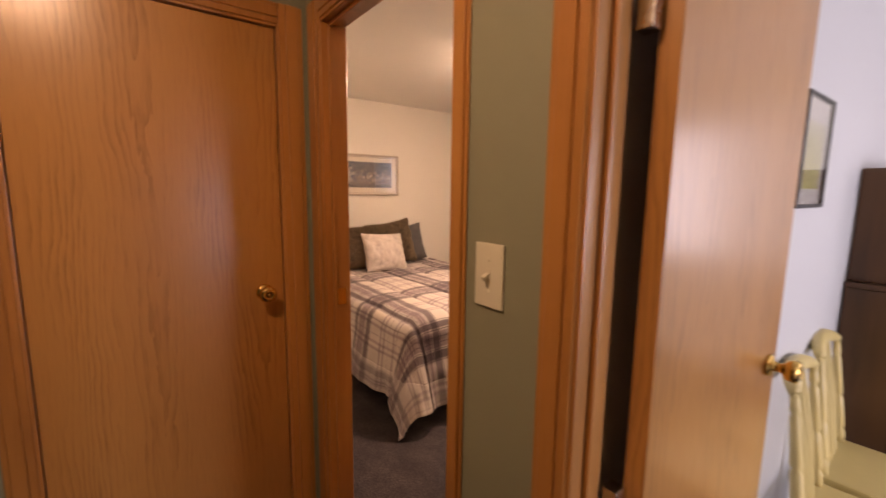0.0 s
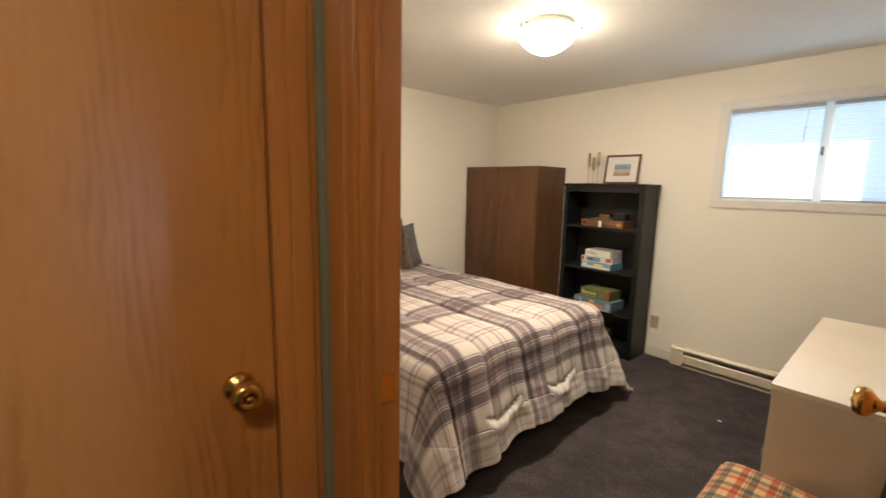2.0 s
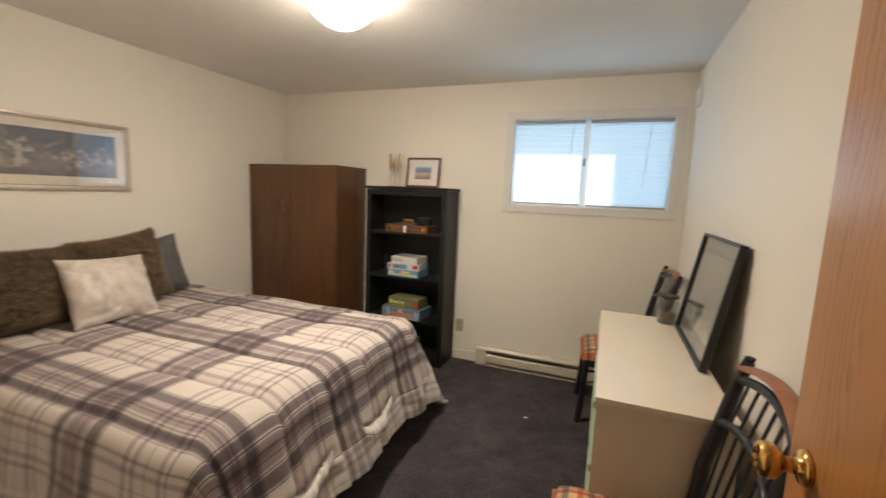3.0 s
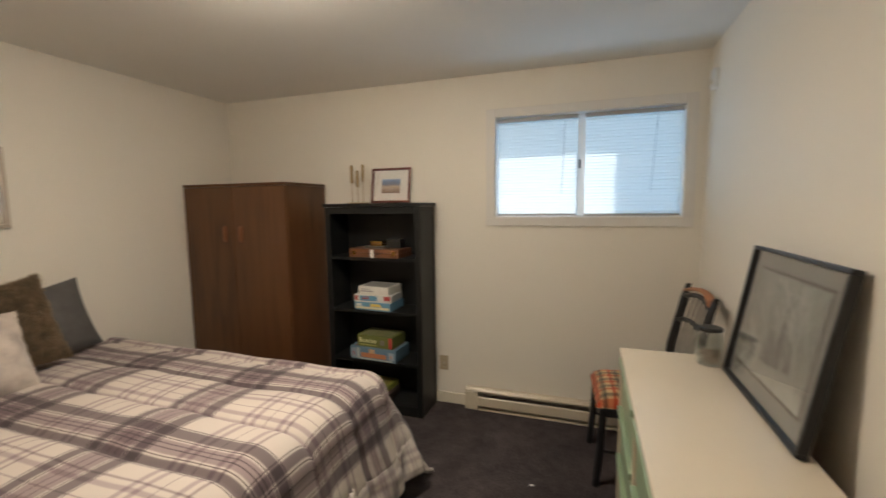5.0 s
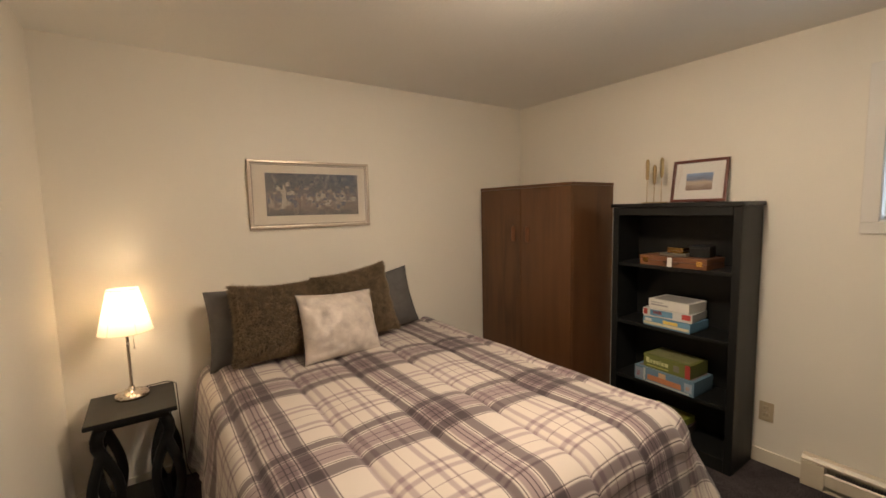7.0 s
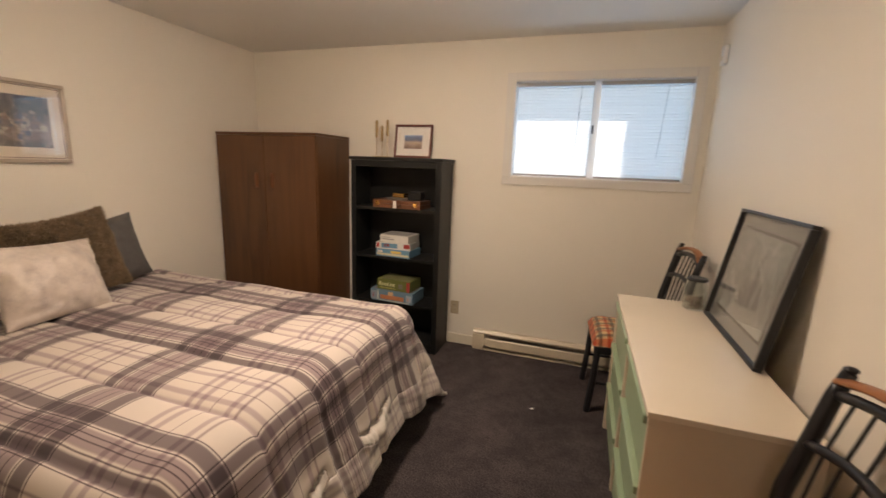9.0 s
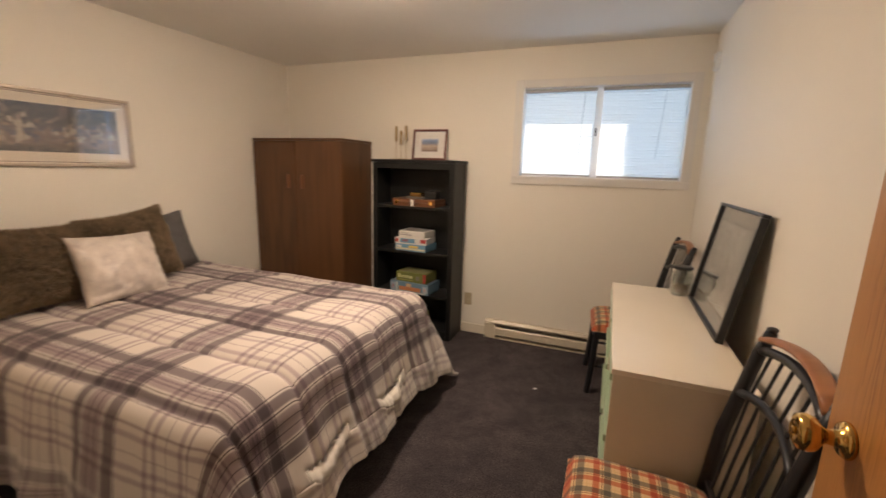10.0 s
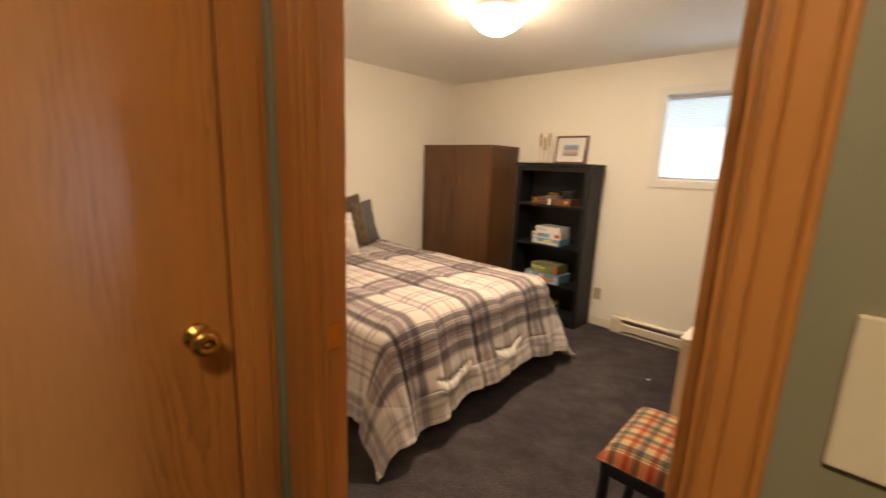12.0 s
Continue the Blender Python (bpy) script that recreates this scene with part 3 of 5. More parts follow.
window()
M_SLAT = thin("white_vinyl_slat", (0.80, 0.79, 0.74), 0.41)
M_RAIL = plain("grey_beige_blind_rail", (0.38, 0.36, 0.33), 0.4, vary=0.05, scale=12, bump=0.02)


def blind(x0, x1, low, wand_x, tip):
    w = x1 - x0
    t = thing("mini_blind", pose(x0, RY + 0.030, 0), "white mini blind with closed slats", "blind", "window blinds")
    part("headrail", box(0, w, -0.014, 0.014, 2.100, 2.126, 0.002), M_RAIL, t)
    part("bottom_rail", box(0.003, w - 0.003, -0.010, 0.010, low, low + 0.014, 0.003), M_RAIL, t)
    n = 31
    base = bmesh.new()
    rows = []
    for k in range(4):
        a = (k / 3 - 0.5) * 0.0255
        rows.append([base.verts.new((x, a, 0.0034 * (1 - (2 * k / 3 - 1) ** 2))) for x in (0.003, w - 0.003)])
    for a, b in zip(rows, rows[1:]):
        base.faces.new((a[0], a[1], b[1], b[0]))
    first = None
    for i in range(n):
        z = low + 0.024 + (2.076 - low - 0.024) * i / (n - 1)
        if first is None:
            ob = first = part("slat", base, M_SLAT, t)
        else:
            ob = new("slat", first.data)
            ob.parent = t
        ob.matrix_basis = pose(0, 0, z, -53 + random.uniform(-2, 2), 0, 0)
    for f in (0.18, 0.82):
        part("cord", rod([(f * w, -0.013, low + 0.01), (f * w, -0.013, 2.10)], 0.0009, 5), M_TRIM, t)
    part("wand", rod([(wand_x - x0, -0.022, 2.09), (wand_x - x0 + tip, -0.024, 1.60)], 0.0024, 6), plain("smoky_wand", (0.60, 0.60, 0.57), 0.2), t, "thin grey tilt wand")


blind(2.398, 2.944, 1.452, 2.86, -0.02)
blind(2.988, 3.568, 1.450, 3.42, -0.03)

# outside: unseen eave and fence added to shade all but a patch of blinds
eave = thing("shade_eave", Matrix.Identity(4), "unseen white soffit added to shade the blinds", "eave", kind="structure")
part("soffit", box(-1, 8, RY + 0.17, RY + 0.50, 2.42, 2.48, 0.004), M_TRIM, eave)
part("fascia", box(-1, 8, RY + 0.501, RY + 0.53, 2.315, 2.56, 0.004), M_TRIM, eave)


# ---- bedroom: the large things ----
def ceiling_light(x, y, strength, colour):
    t = thing("ceiling_light", pose(x, y, RZ), "lit flush ceiling light with a white glass dome", "ceiling light")
    part("base_plate", lathe([(0.0, 0.0), (0.146, 0.0), (0.150, -0.006), (0.150, -0.026), (0.1705, -0.034), (0.1705, -0.040), (0.164, -0.042), (0.0, -0.042)], 40), M_TRIM, t, "white metal ceiling pan", True)
    prof = [(0.184 * k / 16, -0.050 - 0.112 * (1 - (k / 16) ** 2.0)) for k in range(17)]
    part("glass_dome", lathe(prof[:13], 44, caps=False), glow("lit_dome_glass", colour, strength), t, "glowing frosted glass dome", True)
    # Outer ring of the dome gets no glow: dimmer edge, smaller ceiling halo
    part("dome_rim", lathe(prof[12:] + [(0.187, -0.046), (0.180, -0.043)], 44, caps=False), thin("frosted_rim_glass", (0.90, 0.86, 0.78), 0.35, 0.3), t, "pale frosted glass rim, left unlit", True)
    for a in (20, 140, 260):
        c, s = math.cos(radians(a)), math.sin(radians(a))
        k = part("clip", rod([(0.138 * c, 0.138 * s, -0.020), (0.192 * c, 0.192 * s, -0.022), (0.194 * c, 0.194 * s, -0.054)], 0.005, 8), M_NICKEL, t)
        part("clip_screw", lathe([(0, 0), (0.009, 0), (0.009, 0.012), (0, 0.014)], 12, None, pose(0.188 * c, 0.188 * s, -0.044, 0, 90, a)), M_NICKEL, k, "", True)


ceiling_light(1.89, 1.70, 150.0, (1.0, 0.80, 0.56))
# Unseen hall light, added to brighten the doors and hall walls
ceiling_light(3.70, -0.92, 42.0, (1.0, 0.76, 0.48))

BX0, BX1, BY0, BY1, BZ = 0.03, 2.03, 0.755, 2.39, 0.680


def bed():
    t = thing("bed", Matrix.Identity(4), "made double bed with dark box spring on a metal frame", "bed")
    part("mattress", box(0.04, 1.96, 0.86, 2.30, 0.36, 0.60, 0.05, seg=4), M_MATTRESS, t, "white padded mattress", True)
    part("box_spring", box(0.05, 1.95, 0.87, 2.29, 0.17, 0.355, 0.02), M_BOXSPRING, t, "dark cloth box spring")
    bm = box(0.05, 1.95, 0.86, 0.90, 0.135, 0.168, 0.003)
    box(0.05, 1.95, 2.26, 2.30, 0.135, 0.168, 0.003, bm)
    box(1.91, 1.95, 0.901, 2.259, 0.135, 0.168, 0.003, bm)
    part("bed_rail", bm, M_BLACKMETAL, t)
    for x in (0.12, 1.0, 1.86):
        for y in (0.90, 2.26):
            part("leg", lathe([(0, 0), (0.026, 0.0), (0.026, 0.02), (0.018, 0.03), (0.018, 0.134), (0, 0.134)], 12, None, pose(x, y, 0)), M_BLACKMETAL, t)


def comforter():
    """A quilted cover: flat cloth measure (u, v) bent over the mattress edges; the scalloped hem border is a part."""
    D, step, r = 0.545, 0.0092, 0.150
    us = np.arange(BX0, BX1 + D + 1e-6, step)
    vs = np.arange(BY0 - D, BY1 + D + 1e-6, step)
    spots, hem = {}, {}
    for i, u in enumerate(us):
        for j, v in enumerate(vs):
            qx, qy = min(u, BX1 - 0.11), min(max(v, BY0 + 0.11), BY1 - 0.11)
            ex, ey = u - qx, v - qy
            d = (abs(ex) ** 3.0 + abs(ey) ** 3.0) ** (1 / 3.0)
            n = Vector((ex, ey, 0)).normalized() if d > 1e-6 else Vector((0, 0, 0))
            bend = r * math.pi / 2
            if d < bend:
                out, down = r * math.sin(d / r), r * (1 - math.cos(d / r))
            else:
                corner = min(abs(ex), abs(ey)) / max(abs(ex), abs(ey))
                flare = 0.08 + 0.33 * corner if ey < 0 and abs(ey) > abs(ex) else 0.23 + 0.18 * corner
                out, down = r + (d - bend) * flare, r + (d - bend) * (0.95 - 0.04 * corner)
            fall = min(1.0, max(0.0, (d - 0.16) / 0.45))
            run = qy + ey * 0.8 if abs(ex) > abs(ey) else qx + ex * 0.8
            wave = math.sin(run * 13.0 + 1.4 * math.sin(run * 4.3 + 2)) * 0.6 + 0.30 * noise.noise(Vector((run * 11, 0.4, 1.7)))
            out += fall ** 1.4 * (0.036 * wave + 0.02)
            down += fall * 0.016 * math.sin(run * 8 + 1)
            z = BZ - down + 0.030 * (1 - fall) * math.cos((qy - 1.58) * 1.9)
            for seam in (0.79, 1.10, 1.39, 1.70, 1.99, 2.27):
                z -= (0.020 * math.exp(-abs(v - seam) / 0.045) + 0.010 * math.exp(-abs(v - seam) / 0.010)) * (1 - fall)
                if abs(ex) > abs(ey):
                    out -= 0.016 * math.exp(-((v - seam) / 0.020) ** 2) * min(1.0, fall * 2)
            # scalloped stitch line, with the border puffed out under it
            line, puff, k = 0.490, 0.04, 0.0
            for a, b in ((1.02, 1.33), (1.54, 1.88)):
                if abs(ex) > abs(ey) and a < v < b:
                    k = 1 - (2 * (v - a) / (b - a) - 1) ** 2
                    line, puff = 0.425 + 0.055 * k, 0.15 + 1.1 * k
            if d > 0.30:
                out -= 0.018 * puff * math.exp(-((d - line) / 0.012) ** 2)
                out += 0.015 * puff * math.exp(-((d - line - 0.045) / 0.035) ** 2) * (1 + 0.35 * noise.noise(Vector((run * 30, d * 6, 2.0))))
            if k > 0 and d > line:
                out += 0.004 * min(1.0, k * 2) * math.sin(v * 105.0 + 2.0 * math.sin(v * 31.0)) * math.exp(-((d - line - 0.05) / 0.05) ** 2)
            if abs(ex) > abs(ey):
                z += 0.055 * fall ** 2 * math.exp(-((v - 1.62) / 0.42) ** 4)
            nz = noise.noise(Vector((u * 3.1, v * 3.1, 0.3)))
            nf = noise.noise(Vector((u * 9.0, v * 9.0, 4.3)))
            nc = noise.noise(Vector((u * 22.0, v * 6.0, 9.1)))
            z += (0.014 * nz + 0.003 * nf) * (1 - fall)
            out += (0.012 * nf + 0.006 * nc) * fall
            p = Vector((qx, qy, z)) + n * out
            p.z = max(p.z, 0.040 + 0.012 * nf)
            spots[i, j], hem[i, j] = p, 2 + int(v > 1.45) if k > 0.10 and line < d < line + 0.042 + 0.02 * k else int(d > 0.475)
    def sheet(name, want, material, parent, label):
        bm = bmesh.new()
        uv = bm.loops.layers.uv.new("UVMap")
        verts = {}
        for i in range(len(us) - 1):
            for j in range(len(vs) - 1):
                if hem[i, j] != want:
                    continue
                ids = [(i, j), (i + 1, j), (i + 1, j + 1), (i, j + 1)]
                for k in ids:
                    if k not in verts:
                        verts[k] = bm.verts.new(spots[k])
                f = bm.faces.new([verts[k] for k in ids])
                for loop, (a, b) in zip(f.loops, ids):
                    loop[uv].uv = (us[a], vs[b])
        ob = part(name, bm, material, parent, label, True)
        so = ob.modifiers.new("thick", "SOLIDIFY")
        so.thickness, so.offset = 0.020, -1
        return ob
    top = tagged(sheet("comforter", 0, M_COMFORTER, None, ""), "puffy grey and cream plaid comforter spread over the bed", "comforter")
    sheet("hem_border", 1, M_HEM, top, "gathered plaid hem border")
    for which in (2, 3):
        sheet("scallop_band", which, M_SCALLOP, top, "gathered cream scalloped band")
    return top


def cushion(name, w, h, t, m, material, label, puff=2.4, seed=0, rough=0.006, fur=None, pinch=0.06):
    n = 44
    bm = bmesh.new()
    uv = bm.loops.layers.uv.new("UVMap")
    sides = []
    for s in (1, -1):
        g = {}
        for i in range(n + 1):
            for j in range(n + 1):
                a, b = 2 * i / n - 1, 2 * j / n - 1
                body = max(0.0, (1 - abs(a) ** puff) * (1 - abs(b) ** puff)) ** 0.60
                sx = 1 - pinch * (1 - b * b) * 0.9 * abs(a) ** 2
                sy = 1 - pinch * (1 - a * a) * 0.9 * abs(b) ** 2
                wr = noise.noise(Vector((a * 2.2 + seed, b * 2.2, s * 3.0))) * rough * 2 + noise.noise(Vector((a * 6 + seed, b * 6, s * 7.0))) * rough
                p = Vector((a * w / 2 * sx, s * (t / 2 * body + wr * min(1, body * 3)), h / 2 + b * h / 2 * sy))
                if s < 0 and (i in (0, n) or j in (0, n)):
                    g[i, j] = sides[0][i, j]
                else:
                    g[i, j] = bm.verts.new(p)
        sides.append(g)
        for i in range(n):
            for j in range(n):
                f = bm.faces.new([g[i, j], g[i + 1, j], g[i + 1, j + 1], g[i, j + 1]][::-s])
                for loop, (ii, jj) in zip(f.loops, [(i, j), (i + 1, j), (i + 1, j + 1), (i, j + 1)][::-s]):
                    loop[uv].uv = (ii / n * w, jj / n * h)
    bmesh.ops.recalc_face_normals(bm, faces=bm.faces[:])
    bm.normal_update()
    places = [(f.calc_center_median(), f.normal.copy()) for f in bm.faces] if fur else []
    places = [(c, nn if nn.y * c.y >= 0 else -nn) for c, nn in places]
    ob = part(name, bm, material, None, "", True)
    ob.matrix_basis = m
    tagged(ob, label, "pillow", "pillows on the bed")
    if fur:
        rnd = random.Random(seed + 3)
        hb = bmesh.new()
        for c, nn in places:
            for _ in range(13):
                o = c + Vector((rnd.uniform(-1, 1), rnd.uniform(-1, 1), rnd.uniform(-1, 1))) * 0.006
                lean = (nn + Vector((rnd.uniform(-0.7, 0.7), rnd.uniform(-0.7, 0.7), rnd.uniform(-1.0, 0.4)))).normalized()
                side = lean.cross(Vector((rnd.uniform(-1, 1), rnd.uniform(-1, 1), rnd.uniform(-1, 1)))).normalized() * 0.0019
                l = rnd.uniform(0.010, 0.024)
                hb.faces.new([hb.verts.new(o - side), hb.verts.new(o + side), hb.verts.new(o + lean * l)])
        tagged(part("fur", hb, fur, ob, "short tufted brown fur"), kind="stuff")
    return ob


bed()
comforter()
M_SHAM = plain("charcoal_sham_cloth", (0.098, 0.092, 0.088), 0.8, vary=0.35, scale=16, bump=0.3, fine=500)
M_FURBASE = plain("brown_fur_backing", (0.105, 0.080, 0.054), 0.95, vary=0.35, scale=26, bump=0.6, fine=120, depth=0.004)
M_FUR = plain("brown_fur_tufts", (0.26, 0.190, 0.115), 0.9, vary=0.75, scale=30, bump=0.0)
m, nd, lk, b = nodes_of("crushed_velvet_silver")
patchy = grain(nd, lk, 13.0, 8.0, rough=0.7)
lk.new(ramp(nd, lk, patchy, [(0.32, (0.43, 0.375, 0.345)), (0.50, (0.56, 0.49, 0.43)), (0.68, (0.63, 0.56, 0.49))]), b.inputs["Base Color"])
b.inputs["Roughness"].default_value = 0.5
b.inputs["Sheen Weight"].default_value = 0.4
bump_on(nd, lk, b, patchy, 0.2, 0.003)
M_VELVET = m
cushion("sham_pillow", 0.68, 0.46, 0.21, pose(0.205, 1.110, 0.650, 9, 0, -90 + 2), M_SHAM, "charcoal grey pillow leaning on the wall", seed=1)
cushion("sham_pillow", 0.64, 0.42, 0.18, pose(0.205, 1.835, 0.672, 9, 10, -90 - 2), M_SHAM, "charcoal grey pillow slumped against the wall", seed=2)
cushion("fur_pillow", 0.51, 0.448, 0.25, pose(0.375, 1.115, 0.700, 14, -3, -90 + 5), M_FURBASE, "dark brown faux fur throw pillow", seed=3, rough=0.016, fur=M_FUR, pinch=0.13)
cushion("fur_pillow", 0.50, 0.47, 0.24, pose(0.355, 1.650, 0.712, 14, 8, -90 - 5), M_FURBASE, "dark brown faux fur throw pillow", seed=4, rough=0.016, fur=M_FUR, pinch=0.13)
cushion("velvet_pillow", 0.49, 0.40, 0.19, pose(0.555, 1.435, 0.690, 22, -3, -90 + 5), M_VELVET, "silver cream crushed velvet throw pillow", seed=5, rough=0.010, pinch=0.08)


def wardrobe():
    x0, x1, y0, y1, h = 0.02, 0.975, 2.935, 3.425, 1.712
    t = thing("wardrobe", pose(x0, y0, 0), "dark walnut two-door wardrobe in the corner", "wardrobe")
    w, d = x1 - x0, y1 - y0
    bm = box(0, 0.018, 0.022, d, 0, h - 0.022, 0.001)
    box(w - 0.018, w, 0.022, d, 0, h - 0.022, 0.001, bm)
    box(0.019, w - 0.019, d - 0.012, d, 0.05, h - 0.022, 0, bm)
    box(0.019, w - 0.019, 0.03, d - 0.013, 0.05, 0.07, 0, bm)
    box(0.019, w - 0.019, 0.05, 0.066, 0.0, 0.049, 0, bm)
    part("body", bm, M_WALNUT, t)
    part("top", box(-0.004, w + 0.004, 0.0, d, h - 0.021, h, 0.003), M_WALNUT, t)
    mid = 0.475
    for a, b, hx in ((0.003, mid - 0.002, mid - 0.075), (mid + 0.002, w - 0.003, mid + 0.075)):
        dr = part("door", box(a, b, 0.0, 0.020, 0.055, h - 0.024, 0.002), M_WALNUT, t)
        hd = box(hx - 0.013, hx + 0.013, -0.012, -0.0005, 1.275, 1.395, 0.004)
        box(hx - 0.009, hx + 0.009, -0.024, -0.011, 1.282, 1.388, 0.006, hd)
        part("handle", hd, timber("reddish_handle_wood", (0.24, 0.100, 0.044), (0.13, 0.050, 0.021), 0.40), dr, "reddish wooden bar handle")


def bookcase():
    x0, x1, y0, y1, h = 1.165, 1.925, 3.135, 3.425, 1.552
    t = thing("bookcase", pose(x0, y0, 0), "black stained bookcase holding stacked board games", "bookcase")
    w, d = x1 - x0, y1 - y0
    for a, b in ((0.0, 0.022), (w - 0.022, w)):
        part("side_panel", box(a, b, 0.012, d, 0, h - 0.026, 0.001), M_BLACKWOOD, t)
    part("face_stile", box(0.0, 0.042, 0.0, 0.0115, 0, h - 0.026, 0.002), M_BLACKWOOD, t)
    part("face_stile", box(w - 0.042, w, 0.0, 0.0115, 0, h - 0.026, 0.002), M_BLACKWOOD, t)
    part("face_rail", box(0.043, w - 0.043, 0.0, 0.0115, h - 0.075, h - 0.026, 0.002), M_BLACKWOOD, t)
    part("plinth", box(0.043, w - 0.043, 0.0, 0.0115, 0, 0.075, 0.002), M_BLACKWOOD, t)
    part("back_panel", box(0.023, w - 0.023, d - 0.008, d - 0.001, 0.0, h - 0.027), M_BLACKWOOD, t)
    part("top", box(-0.012, w + 0.012, -0.012, d + 0.002, h - 0.025, h, 0.004), M_BLACKWOOD, t)
    for z in (0.075, 0.385, 0.765, 1.160):
        part("shelf", box(0.023, w - 0.023, 0.013, d - 0.009, z - 0.022, z, 0.002), M_BLACKWOOD, t)


def dresser():
    x0, x1, y0, y1, h = 3.180, 3.610, 1.380, 2.615, 0.831
    t = thing("dresser", pose(x0, y0, 0), "cream dresser with sage green drawers below a high window", "dresser")
    w, d = y1 - y0, x1 - x0
    part("top", box(-0.006, d, -0.004, w + 0.004, h - 0.020, h, 0.003), M_CREAMLAM, t, "glossy cream laminate top")
    part("side_panel", box(0.0, d, 0.0, 0.020, 0, h - 0.021, 0.002), M_CREAMSIDE, t)
    part("side_panel", box(0.0, d, w - 0.020, w, 0, h - 0.021, 0.002), M_CREAMSIDE, t)
    part("back_panel", box(d - 0.012, d - 0.002, 0.021, w - 0.021, 0.04, h - 0.021), M_CREAMSIDE, t)
    part("plinth", box(0.03, 0.05, 0.021, w - 0.021, 0, 0.07, 0.002), M_SAGE, t)
    part("divider", box(0.001, d - 0.014, w / 2 - 0.016, w / 2 + 0.016, 0.071, h - 0.021, 0.002), M_CREAMSIDE, t)
    for c in (0, 1):
        for r in range(3):
            a = 0.024 + c * (w / 2 - 0.004)
            b = a + w / 2 - 0.044
            z = 0.078 + r * 0.244
            dr = part("drawer", box(0.010, 0.022, a, b, z, z + 0.200, 0.003), M_SAGE, t, "sage green drawer front")
            part("pull", box(-0.010, 0.020, a + 0.01, b - 0.01, z + 0.202, z + 0.232, 0.006), M_SAGE, dr, "long sage green lip pull")
            part("drawer_box", box(0.024, 0.36, a + 0.02, b - 0.02, z + 0.02, z + 0.16, 0.002), M_CREAMSIDE, dr)


wardrobe()
bookcase()
dresser()


def heater():
    x0, x1 = 2.170, 3.600
    t = thing("baseboard_heater", pose(x0, RY, 0), "beige enamel electric baseboard heater under the window", "heater")
    w = x1 - x0
    def bent(rows, a, b):
        bm = bmesh.new()
        L = [bm.verts.new((a, y, z)) for y, z in rows]
        R = [bm.verts.new((b, y, z)) for y, z in rows]
        n = len(rows)
        for i in range(n):
            bm.faces.new((L[i], L[(i + 1) % n], R[(i + 1) % n], R[i]))
        bm.faces.new(L[::-1])
        bm.faces.new(R)
        bmesh.ops.recalc_face_normals(bm, faces=bm.faces[:])
        return bm
    part("back_plate", box(0.012, w - 0.012, -0.019, -0.0125, 0.012, 0.160), M_HEATER, t)
    part("top_hood", bent([(-0.0125, 0.168), (-0.050, 0.166), (-0.062, 0.150), (-0.062, 0.140), (-0.059, 0.140), (-0.058, 0.149), (-0.048, 0.162), (-0.0125, 0.164)], 0.0, w), M_HEATER, t)
    part("front_panel", bent([(-0.060, 0.108), (-0.066, 0.100), (-0.066, 0.040), (-0.056, 0.026), (-0.053, 0.028), (-0.062, 0.042), (-0.062, 0.099), (-0.057, 0.106)], 0.10, w - 0.02), M_HEATER, t)
    part("end_box", box(0.0, 0.099, -0.067, -0.020, 0.006, 0.138, 0.004), M_HEATER, t)
    part("end_cap", box(w - 0.019, w, -0.067, -0.020, 0.006, 0.138, 0.004), M_HEATER, t)
    part("foot_strip", box(0.0, w, -0.060, -0.020, 0.0, 0.005), M_HEATER, t)
    part("element", rod([(0.10, -0.040, 0.075), (w - 0.02, -0.040, 0.075)], 0.012, 8), M_DARK, t)
    fins = bmesh.new()
    for i in range(110):
        x = 0.14 + i * (w - 0.20) / 110
        box(x, x + 0.001, -0.054, -0.024, 0.050, 0.112, 0, fins)
    tagged(part("fins", fins, plain("dull_aluminium", (0.16, 0.15, 0.14), 0.5, 0.8), t, "thin dark heating fins"), kind="stuff")


heater()


